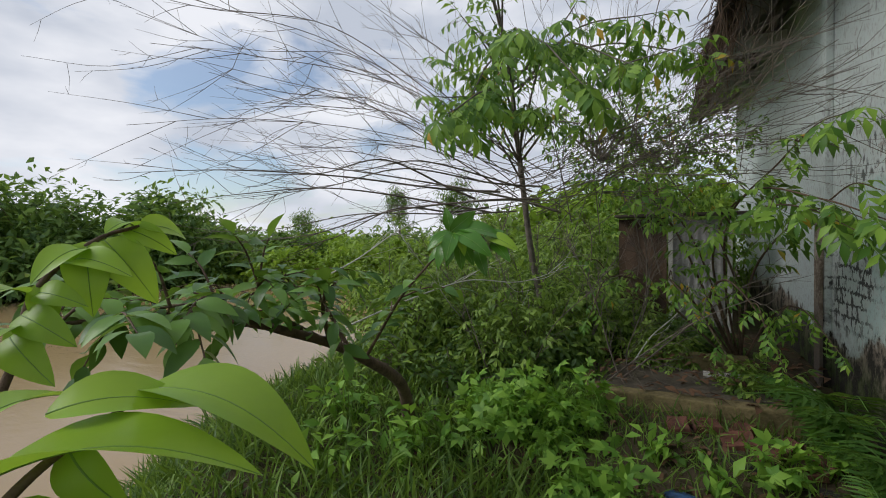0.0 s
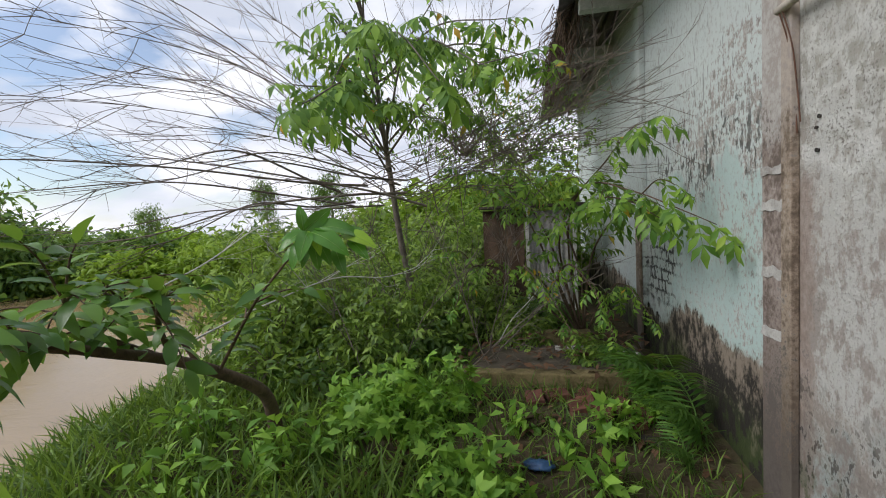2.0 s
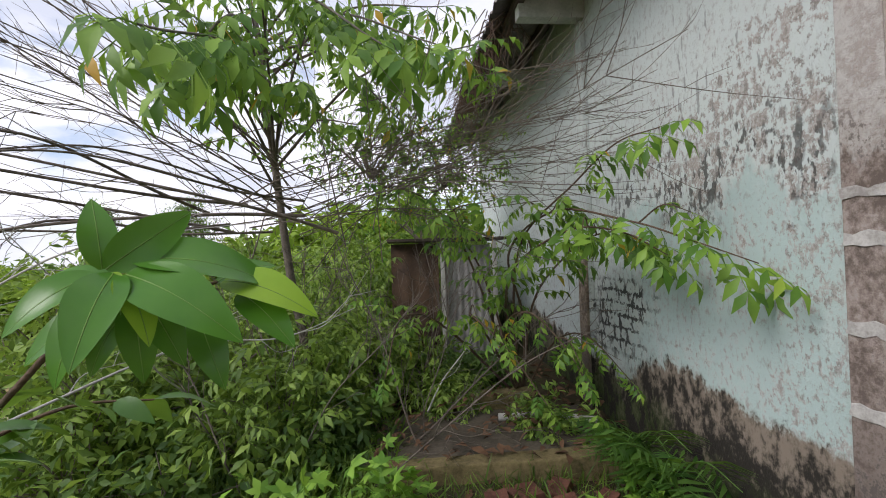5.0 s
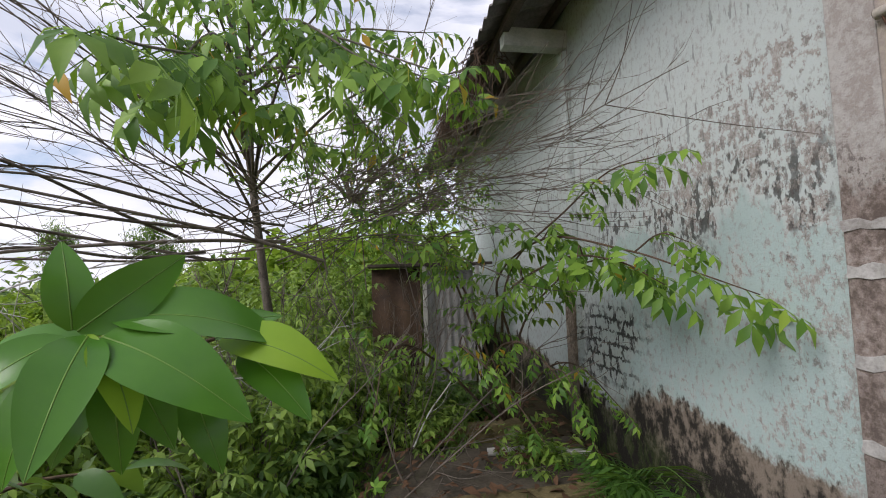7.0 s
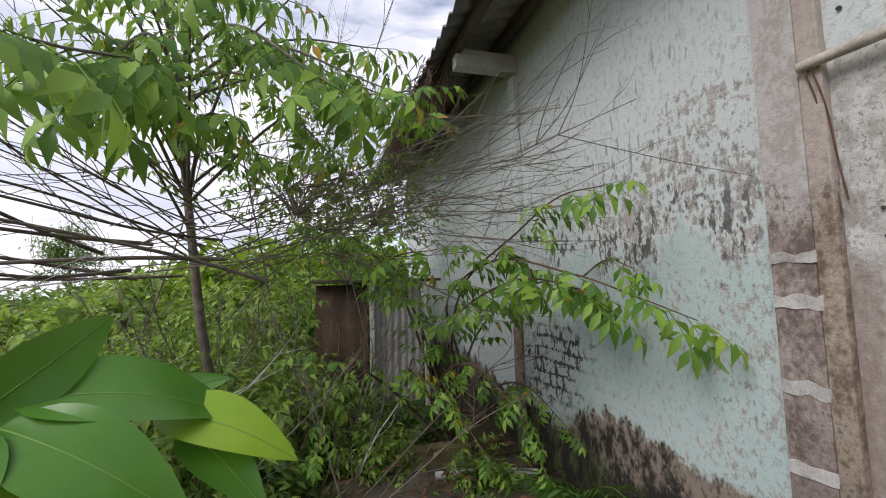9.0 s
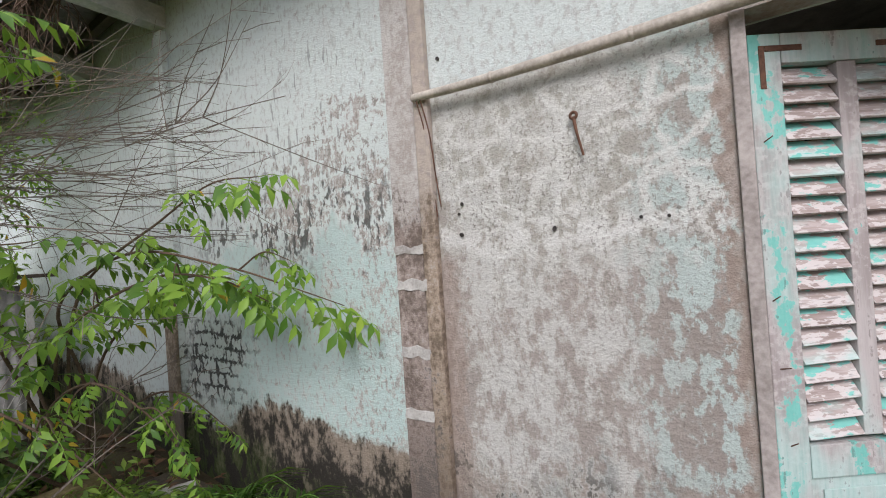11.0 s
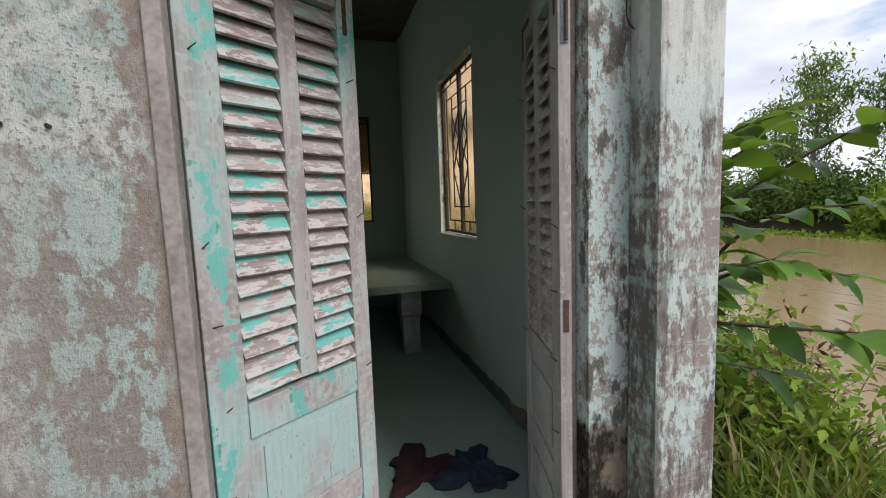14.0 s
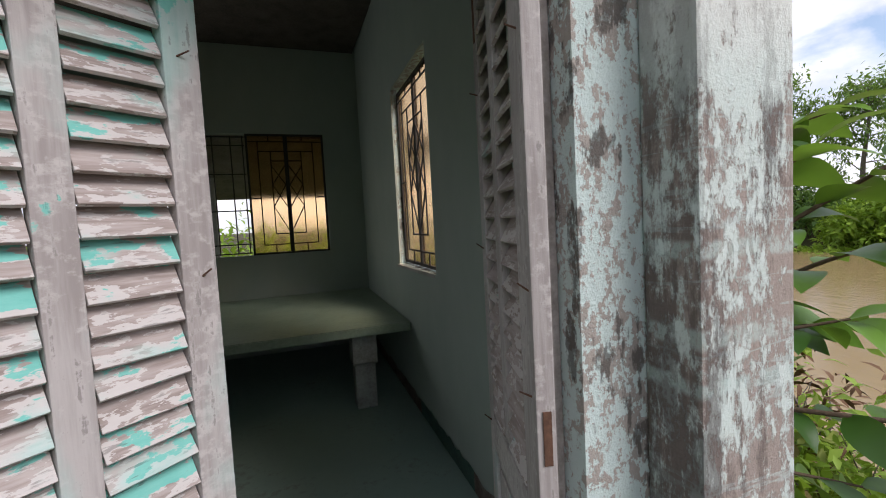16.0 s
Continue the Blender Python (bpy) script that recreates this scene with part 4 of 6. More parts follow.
def casement(m, w, h, label, flip=False):
    """An iron-framed leaf: amber panes behind a maze of flat bars with crossed rods in the middle."""
    leaf = root("window_casement", m, label, "window", "window casements")
    f = 0.022
    for name, x0, x1, z0, z1 in (("side_bar", 0, f, 0, h), ("side_bar", w - f, w, 0, h), ("end_bar", f, w - f, 0, f), ("end_bar", f, w - f, h - f, h)):
        part(name, box_bm(x0, x1, -0.014, 0.014, z0, z1, 0.002), M_IRON, leaf)
    part("pane", box_bm(f, w - f, -0.003, 0.003, f, h - f), M_AMBER, leaf, "amber patterned glass").visible_shadow = False
    a, b = 0.27, 0.62
    for x0, x1, t0, t1 in (
        (0, 1, 0.06, 0.06), (0.58, 0.58, 0.01, 0.06), (a, a, 0.06, 0.92), (a, 1, 0.14, 0.14), (b, b, 0.14, 0.83), (b, 1, 0.22, 0.22),
        (b, 1, 0.83, 0.83), (a, 1, 0.92, 0.92), (0, a, 0.53, 0.53), (0.6, 0.6, 0.92, 0.99),
        (b, 1, 0.26, 0.42), (b, 1, 0.42, 0.26), (b, 1, 0.42, 0.6), (b, 1, 0.6, 0.42), (b, 1, 0.6, 0.8),
    ):
        x0, x1 = (f + (w - 2 * f) * (1 - k if flip else k) for k in (x0, x1))
        z0, z1 = (1 - t0) * h, (1 - t1) * h
        quads_object("grille_bar", *tube([(x0, -0.01, z0), (x1, -0.01, z1)], 0.0065, 4), M_IRON, leaf, smooth=False)
    return leaf


zs, hs = WB[2], WB[3] - WB[2]
first = casement(pose(4.63, -1.055, zs, 0, 0, 90), 0.412, hs, "black iron window leaf with amber glass, shut")
casement(pose(4.63, -0.643, zs, 0, 0, 90), 0.412, hs, "black iron window leaf with amber glass, shut", True)
swung = copy_thing(first, pose(4.72, 0.61, zs, 0, 0, 12))
tagged(swung, "black iron window leaf with amber glass, swung outward")
casement(pose(2.795, side_y(2.8) - 0.06, 1.07, 0, 0, 180.0 + math.degrees(SKEW)), 0.48, 1.33, "black iron window leaf with amber glass in the side wall")
casement(pose(2.31, side_y(2.31) - 0.06, 1.07, 0, 0, 180.0 + math.degrees(SKEW)), 0.48, 1.33, "black iron window leaf with amber glass in the side wall", True)
g2 = root("window_grille", pose(4.655, 0, 0), "open black iron grille in the window", "grille")
for z in (zs + 0.03, zs + 0.13, zs + 0.5, zs + 0.9, zs + hs - 0.12, zs + hs - 0.03):
    quads_object("grille_bar", *tube([(0, -0.22, z), (0, 0.6, z)], 0.007, 4), M_IRON, g2, smooth=False)
for y in (-0.2, -0.08, 0.1, 0.28, 0.45, 0.6):
    quads_object("grille_bar", *tube([(0, y, zs + 0.02), (0, y, zs + hs - 0.02)], 0.007, 4), M_IRON, g2, smooth=False)
setting(link("window_sill", rough_up(box_bm(1.835, 2.795, side_y(2.3) - 0.14, side_y(2.3) + 0.012, 1.035, 1.058, 0.004), 0.002), M_POST), "pale worn window sill", "sill")

# ---- room ----
bench = root("cement_bench", pose(0, 0, 0), "green cement sleeping bench on short legs in the corner", "bench")
bm = prism([(2.53, -1.418), (4.597, -1.47), (4.597, 1.3), (2.53, 1.3)], "z", 0.572, 0.638)
bmesh.ops.bevel(bm, geom=bm.edges[:], offset=0.006, segments=2, affect="EDGES")
part("slab", rough_up(bm, 0.002), M_BENCH, bench)
for y0 in (-1.15, 0.75):
    leg = part("leg", rough_up(box_bm(2.63, 2.78, y0, y0 + 0.155, 0.0, 0.57, 0.008), 0.004), M_LEG, bench, "peeled white and brown leg")
    bm = prism([(2.6, 0.571), (2.6, 0.36), (2.615, 0.34), (2.8, 0.34), (2.8, 0.571)], "y", y0 - 0.012, y0 + 0.168)
    part("bracket", bm, M_LEG, leg)
for x0, x1, mt, lab in ((0.14, 1.35, M_SKIRT, "scuffed brown skirting band"), (1.352, 2.35, M_SKIRT2, "worn teal skirting band"), (2.352, 4.59, M_SKIRT, "scuffed brown skirting band")):
    bm = bmesh.new()
    n = 24
    lo, hi = [], []
    for i in range(n + 1):
        x = x0 + (x1 - x0) * i / n
        y = side_y(x) + 0.006
        hi.append(bm.verts.new((x, y, 0.105 + 0.04 * math.exp(-2 * x) + 0.035 * noise.noise((x * 6, 1, 2)) + 0.03 * noise.noise((x * 19, 4, 2)))))
        lo.append(bm.verts.new((x, y, 0.0)))
    for i in range(n):
        bm.faces.new((lo[i], lo[i + 1], hi[i + 1], hi[i]))
    bmesh.ops.solidify(bm, geom=bm.faces[:], thickness=0.005)
    setting(link("baseboard", bm, mt), lab, "skirting")


def garment(name, cx, cy, rx, ry, h, mt, label, seed):
    """A dropped piece of clothing: a crumpled closed heap with folds."""
    bm = bmesh.new()
    bmesh.ops.create_uvsphere(bm, u_segments=40, v_segments=22, radius=1.0)
    for v in bm.verts:
        a = math.atan2(v.co.y, v.co.x)
        edge = 1 + 0.3 * math.sin(3 * a + seed) + 0.2 * math.sin(5 * a + 2 * seed) + 0.12 * math.sin(9 * a + 5 * seed) + 0.08 * math.sin(14 * a)
        k = noise.noise((v.co.x * 2.2 + seed, v.co.y * 2.2, v.co.z)) + 0.6 * noise.noise((v.co.x * 5 + seed, v.co.y * 5, 3))
        z = max(0.0, v.co.z) ** 0.6 * h * (0.75 + 0.9 * k) if v.co.z > 0 else 0
        v.co = Vector((cx + v.co.x * rx * edge, cy + v.co.y * ry * edge, max(0.003, z + 0.004)))
    ob = link(name, bm, mt, smooth=True)
    return tagged(ob, label, "clothing", "dropped clothes")


garment("dark_shirt", 0.93, -0.72, 0.17, 0.16, 0.045, M_MAROON, "crumpled maroon shirt dropped on the cement floor", 1.0)
garment("blue_trousers", 0.82, -0.96, 0.17, 0.16, 0.05, M_NAVY, "crumpled navy trousers dropped on the cement floor", 2.6)

# porch seen through the back window
setting(link("porch_roof", prism([(4.74, 2.42), (7.3, 1.92), (7.3, 1.97), (4.74, 2.5)], "y", -2.6, 3.6), M_ROOF), "dark porch roof behind the house", "roof")
ob = link("porch_post", box_bm(6.1, 6.2, 0.3, 0.4, -0.3, 2.15, 0.006), M_POST)
tagged(ob, "pale square porch post behind the house", "post")

# ---- yard: lean-to, steps, litter ----
shed = root("lean_to_screen", pose(0, 0, 0), "low screen of zinc and rusted sheets on posts beside the wall", "screen")


def sheet(name, x0, x1, y, z0, z1, mt, label, pitch=0.076):
    xs = np.arange(x0, x1, pitch / 8)
    v, q = [], []
    for o in (0, 0.003):
        for z in (z0, z1):
            v.append(np.stack((xs, y + o + 0.009 * np.sin(xs * 2 * math.pi / pitch), np.full_like(xs, z)), -1))
    n = len(xs)
    a = np.arange(n - 1)
    for s in (0, 2 * n):
        q.append(np.stack((a + s, a + 1 + s, a + n + 1 + s, a + n + s), -1))
    q.append(np.stack((a + n, a + n + 1, a + 3 * n + 1, a + 3 * n), -1))
    return quads_object(name, np.concatenate(v), np.concatenate(q), mt, shed, label)


sheet("zinc_sheet", -1.03, -0.5, 4.83, 0.2, 1.42, M_ZINC, "grey corrugated zinc sheet")
sheet("rusted_sheet", -1.62, -1.08, 4.85, 0.15, 1.45, M_RUSTSHEET, "brown rusted sheet", 0.2)
for x in (-1.055, -0.47):
    part("post", rough_up(box_bm(x - 0.022, x + 0.022, 4.76, 4.81, 0.0, 1.47, 0.004), 0.004, 5), M_POST, shed, "pale post")
part("cap_board", rough_up(box_bm(-1.66, -0.3, 4.75, 5.4, 1.475, 1.505, 0.004), 0.008, 4), M_DARKWOOD, shed, "dark cover board")

ob = link("front_step", rough_up(box_bm(-1.66, -0.16, 2.38, 2.52, -0.12, 0.15, 0.014), 0.014, 6, 4), M_STEP)
tagged(ob, "mossy yellowed concrete step with worn edges", "step", "yard steps")
ob = link("landing_slab", rough_up(box_bm(-1.75, -0.12, 2.525, 3.28, -0.1, 0.125, 0.01), 0.012, 4, 4), M_SLAB)
tagged(ob, "dirty cement slab behind the step", "slab")
ob = link("second_step", rough_up(box_bm(-1.2, -0.5, 3.3, 3.44, 0.0, 0.235, 0.014), 0.014, 6, 4), M_STEP)
tagged(ob, "short mossy concrete step covered by twigs", "step", "yard steps")
for p0, p1, r, lab in (((-1.35, 1.98, -0.05), (-0.35, 1.72, -0.03), 0.05, "black charred log lying in the litter"), ((-0.85, 3.05, 0.15), (-0.2, 2.85, 0.16), 0.025, "pale bleached stick on the slab"), ((-1.9, 2.1, -0.04), (-1.1, 2.2, -0.06), 0.035, "dark rotten branch on the ground")):
    path = smooth_path([p0, (np.array(p0) + p1) / 2 + (0, 0.03, 0.015), p1], 7)
    ob = quads_object("fallen_log", *tube(path, r * (0.85 + 0.3 * rng.random(len(path))), 9), M_BLACK if r > 0.03 else M_POST)
    tagged(ob, lab, "log")
bits = [(-0.75, 2.05, 10), (-0.5, 2.12, 40), (-0.62, 1.95, 75), (-0.9, 2.2, 20), (-0.35, 2.0, 120), (-0.7, 2.25, 55), (-0.45, 1.86, 15), (-1.05, 2.12, 95)]
for i, (x, y, a) in enumerate(bits):
    s = 0.035 + 0.03 * rng.random()
    bm = rough_up(box_bm(-s * 1.4, s * 1.4, -s, s, -0.02, 0.025, 0.006), 0.018, 14, 1)
    ob = link("brick_rubble", bm, M_BRICK)
    ob.matrix_world = pose(x, y, float(height(x, y)) + 0.02, rng.normal(0, 9), rng.normal(0, 9), a)
    tagged(ob, "broken red brick lying in the litter", "brick", "brick rubble")
bm = bmesh.new()
bmesh.ops.create_uvsphere(bm, u_segments=20, v_segments=12, radius=1)
for v in bm.verts:
    v.co = Vector((v.co.x * 0.08, v.co.y * 0.05, max(-0.2, v.co.z) * 0.025)) * (1 + 0.5 * noise.noise(v.co * 3)) + Vector((-1.05, 1.42, float(height(-1.05, 1.42)) + 0.02))
tagged(link("plastic_scrap", bm, M_BLUEBAG, smooth=True), "torn blue plastic bag on the ground", "bag")
n = 900
x, y = rng.uniform(-2.6, -0.05, n), rng.uniform(1.2, 4.6, n)
z = height(x, y) + 0.012 + 0.13 * ((y > 2.4) & (y < 3.3) & (x > -1.7))
d = np.stack((rng.normal(0, 1, n), rng.normal(0, 1, n), rng.normal(0, 0.15, n)), -1)
up = np.stack((rng.normal(0, 0.3, n), rng.normal(0, 0.3, n), np.ones(n)), -1)
ob = quads_object("leaf_litter", *scatter(T_SMALL, np.stack((x, y, z), -1), d, up, rng.uniform(0.05, 0.11, n)), M_DRY)
tagged(ob, "fallen brown leaves on the ground", "leaf litter", kind="stuff")

# ---- plants ----
def bush(name, label, category, base, size, clumps, per, tmpl, leaf, mt, bark=M_BARK, down=0.35, group="", lean=(0, 0), hollow=0.35, stems=7, clump_r=0.28):
    """Stems from one foot, and leaves in uneven clumps about their ends."""
    base = np.asarray(base, float)
    size = np.asarray(size, float)
    thing = root(name, Matrix.Translation(base), label, category, group)
    w = unit(rng.normal(0, 1, (clumps, 3)))
    rad = hollow + (1 - hollow) * rng.random((clumps, 1)) ** 0.6
    c = w * rad * size * 0.5
    c[:, 2] = np.abs(c[:, 2] + 0.1 * size[2]) + 0.28 * size[2] * rng.random(clumps)
    c[:, 0] += lean[0] * c[:, 2]
    c[:, 1] += lean[1] * c[:, 2]
    bits = []
    pick = rng.permutation(clumps)[: max(stems * 3, 6)]
    for k, i in enumerate(pick):
        mid = c[i] * (0.45, 0.45, 0.55) + rng.normal(0, 0.04, 3) * size
        r = 0.012 * size[2] ** 0.8 * (1.2 if k < stems else 0.6)
        path = smooth_path([(rng.normal(0, 0.03), rng.normal(0, 0.03), -0.05), mid, c[i]], 5)
        bits.append(tube(path, np.linspace(r, r * 0.3, len(path)), 5))
    tagged(quads_object("stem", *joined(bits), bark, thing), kind="stuff")
    n = clumps * per
    cc = np.repeat(c, per, 0)
    o = cc + rng.normal(0, clump_r * float(np.mean(size)) * 0.5, (n, 3))
    o[:, 2] = np.maximum(o[:, 2], 0.02)
    d, up = hang(n, down)
    d = unit(d + 0.9 * unit(o - cc))
    quads_object("foliage", *scatter(tmpl, o, d, up, leaf * rng.uniform(0.65, 1.3, n)), mt, thing)
    return thing


def on_ground(x, y, dz=0.0):
    return (x, y, float(height(x, y)) + dz)


def leafy_stem(bits, leaves, path, r0, r1, tmpl, every, size, droop=0.35, sides=6, start=0.25, side_spread=0.9):
    """A stem with leaves left and right along it."""
    path = np.asarray(path)
    bits.append(tube(path, np.linspace(r0, r1, len(path)), sides))
    seg = np.linalg.norm(np.diff(path, axis=0), axis=1)
    run = np.concatenate(([0], np.cumsum(seg)))
    s, k = run[-1] * start, 0
    while s <= run[-1]:
        c = np.array([np.interp(s, run, path[:, j]) for j in range(3)])
        i = min(int(np.searchsorted(run, s)), len(path) - 1)
        tg = unit(path[i] - path[max(0, i - 1)]) if i else unit(path[1] - path[0])
        sd = unit(np.cross(tg, (0, 0, 1)) + 1e-6)
        d = unit(tg * 0.7 + sd * (side_spread if k % 2 else -side_spread) + (0, 0, -droop) + rng.normal(0, 0.22, 3))
        leaves.append((c, d, unit(np.array((0, 0, 1.0)) + rng.normal(0, 0.3, 3)), size * rng.uniform(0.75, 1.2)))
        s += every * rng.uniform(0.7, 1.3)
        k += 1
    leaves.append((path[-1], unit(path[-1] - path[-2]), np.array((0, 0, 1.0)), size))


def leaves_object(tmpl, leaves, mt, parent, name="foliage"):
    o, d, up, s = (np.array(a) for a in zip(*leaves))
    return quads_object(name, *scatter(tmpl, o, d, up, s), mt, parent)


# the bowed tree on the bank, with big glossy leaves
tree = root("bowed_tree", pose(0, 0, 0), "small bowed tree with large glossy leaves on the bank", "tree")
trunk = smooth_path([(-2.74, 1.66, -0.2), (-2.72, 1.6, 0.1), (-2.69, 1.45, 0.34), (-2.71, 1.12, 0.57), (-2.69, 0.8, 0.74), (-2.64, 0.4, 0.9), (-2.6, 0.05, 1.05)], 8)
bits, lv = [tube(trunk, np.linspace(0.05, 0.014, len(trunk)), 10)], []
limbs = [
    [(-2.71, 1.12, 0.57), (-2.5, 0.95, 0.75), (-2.25, 0.8, 1.0), (-2.02, 0.66, 1.17), (-1.868, 0.582, 1.293)],
    [(-2.69, 0.8, 0.74), (-2.75, 0.45, 1.0), (-2.62, 0.3, 1.25), (-2.55, 0.25, 1.36)],
    [(-2.64, 0.4, 0.9), (-2.5, 0.1, 1.15), (-2.4, -0.1, 1.27), (-2.35, -0.25, 1.3)],
    [(-2.6, 0.05, 1.05), (-2.6, -0.2, 1.18), (-2.55, -0.5, 1.24)],
    [(-2.64, 0.4, 0.9), (-2.9, 0.1, 1.05), (-3.05, -0.3, 1.1)],
    [(-2.7, 1.0, 0.62), (-2.85, 0.9, 0.95), (-2.9, 0.7, 1.2), (-2.8, 0.62, 1.32)],
    [(-2.69, 0.8, 0.74), (-2.55, 0.6, 0.95), (-2.45, 0.5, 1.15), (-2.4, 0.45, 1.3)],
]
HUB = np.array((-1.865, 0.58, 1.295))
for i, p in enumerate(limbs):
    if i:
        p = [(x, y, z - 0.55 * max(0.0, z - 0.95)) for x, y, z in p]
    leafy_stem(bits, lv, smooth_path(p, 8), 0.014 if i else 0.01, 0.003, T_LEAF, 0.04, 0.12, 0.3, 7, 0.22)
    for k in (0.3, 0.42, 0.52, 0.62, 0.72, 0.82, 0.92):
        c = np.array(smooth_path(p, 8)[int(k * 8 * (len(p) - 1))])
        e = c + rng.normal(0, 0.17, 3) * (1, 1, 0.6) + (0.03, -0.08, 0.03)
        if min(np.linalg.norm(c - HUB), np.linalg.norm(e - HUB)) < 0.44:
            continue
        leafy_stem(bits, lv, smooth_path([c, (c + e) / 2 + (0, 0, 0.03), e], 5), 0.005, 0.002, T_LEAF, 0.035, 0.115, 0.35, 5, 0.15)
quads_object("trunk", *joined(bits), M_BARK, tree)
keep = [l for l in lv if np.linalg.norm(l[0] - HUB) > 0.3]
leaves_object(T_LEAF, keep, L_GLOSS, tree)
# the end spray that the path passes close by
BIG = blade(0.44, 0.24, 0.24, 12, 0.75)
ARCH = blade(0.54, 0.3, 0.36, 12, 0.75)


def big_leaf(tmpl, o, d, up, s, mt, parent):
    """One large leaf with its pale midrib."""
    v, q = scatter(tmpl, [o], [d], [up], [s])
    leaf = quads_object("leaf", v, q, mt, parent)
    leaf.data.update()
    mid = v[1::3]
    lift = unit(np.cross(v[3] - v[4], v[5] - v[4]) + 1e-9)
    lift = lift if np.dot(lift, unit(np.asarray(up, float))) > 0 else -lift
    quads_object("midrib", *tube(mid + lift * 0.0004, np.linspace(0.0012, 0.0004, len(mid)), 5), L_RIB, leaf)
    return leaf



def leaf_between(tmpl, a, b, face, mt, parent, droop):
    """A large leaf from its stalk at a to its tip at b."""
    a, b, face = (np.array(k, float) for k in (a, b, face))
    ln = np.linalg.norm(b - a)
    w = (b - a) / ln
    lift = unit(face - w * np.dot(face, w))
    return big_leaf(tmpl, a, w + droop * lift, face, ln / math.hypot(1, droop), mt, parent)


for a, b, face in (
    ((-1.872, 0.575, 1.304), (-1.8, 0.65, 1.384), (0.55, -0.6, 0.2)), ((-1.885, 0.589, 1.304), (-1.912, 0.612, 1.4), (0.5, -0.7, 0.1)),
    ((-1.85, 0.591, 1.315), (-1.683, 0.665, 1.268), (0.1, -0.6, 0.8)), ((-1.85, 0.578, 1.297), (-1.697, 0.553, 1.206), (0.2, -0.7, 0.65)),
    ((-1.859, 0.57, 1.299), (-1.849, 0.478, 1.195), (0.3, -0.7, 0.5)), ((-1.879, 0.57, 1.298), (-1.95, 0.521, 1.23), (0.2, -0.6, 0.7)),
    ((-1.848, 0.575, 1.293), (-1.838, 0.548, 1.248), (0.1, -0.9, 0.2)), ((-1.855, 0.6, 1.26), (-1.835, 0.587, 1.153), (0.5, -0.8, 0.2)),
    ((-1.865, 0.605, 1.25), (-1.9, 0.586, 1.165), (0.1, -0.8, 0.4)), ((-1.8, 0.661, 1.23), (-1.751, 0.631, 1.127), (0.3, -0.8, 0.3)),
    ((-1.88, 0.605, 1.293), (-1.988, 0.591, 1.266), (0.0, -0.5, 0.8)), ((-1.9, 0.609, 1.27), (-1.93, 0.568, 1.155), (-0.1, -0.8, 0.4)),
    ((-1.85, 0.61, 1.27), (-1.79, 0.6, 1.17), (0.4, -0.7, 0.4)), ((-1.9, 0.62, 1.25), (-1.99, 0.6, 1.18), (0.0, -0.7, 0.6)),
    ((-1.735, 0.654, 1.262), (-1.647, 0.608, 1.186), (0.2, -0.7, 0.6)), ((-1.77, 0.66, 1.28), (-1.7, 0.72, 1.3), (0.1, -0.6, 0.7)),
):
    leaf_between(BIG, a, b, face, L_NEAR, tree, 0.24)
for a, b, face in (((-1.758, 0.651, 1.281), (-1.617, 0.621, 1.226), (0.1, -0.6, 0.8)), ((-1.85, 0.569, 1.293), (-1.798, 0.533, 1.21), (0.75, -0.6, 0.0)), ((-1.862, 0.572, 1.3), (-1.84, 0.55, 1.262), (0.3, -0.8, 0.3))):
    leaf_between(BIG, a, b, face, L_FRESH, tree, 0.24)
quads_object("twig", *tube(smooth_path([(-1.98, 0.65, 1.19), (-1.86, 0.66, 1.25), (-1.77, 0.66, 1.28)], 6), np.linspace(0.005, 0.0025, 13), 7), M_BARK, tree)

# the sapling at the start of the path
sap = root("near_sapling", pose(0, 0, 0), "sapling with long glossy leaves close beside the path", "sapling")
bits = [tube(smooth_path([(-1.75, -1.05, -0.2), (-1.66, -1.0, 0.6), (-1.53, -0.88, 1.06), (-1.5, -0.836, 1.132), (-1.514, -0.789, 1.15), (-1.52, -0.738, 1.166)], 8), np.linspace(0.006, 0.002, 41), 8)]
bits.append(tube(smooth_path([(-1.72, -1.02, 0.3), (-1.9, -0.85, 0.8), (-1.911, -0.708, 1.092), (-1.919, -0.666, 1.219), (-1.905, -0.6, 1.289), (-1.885, -0.545, 1.313)], 8), np.linspace(0.008, 0.0025, 41), 8))
quads_object("stem", *joined(bits), M_BARK, sap)
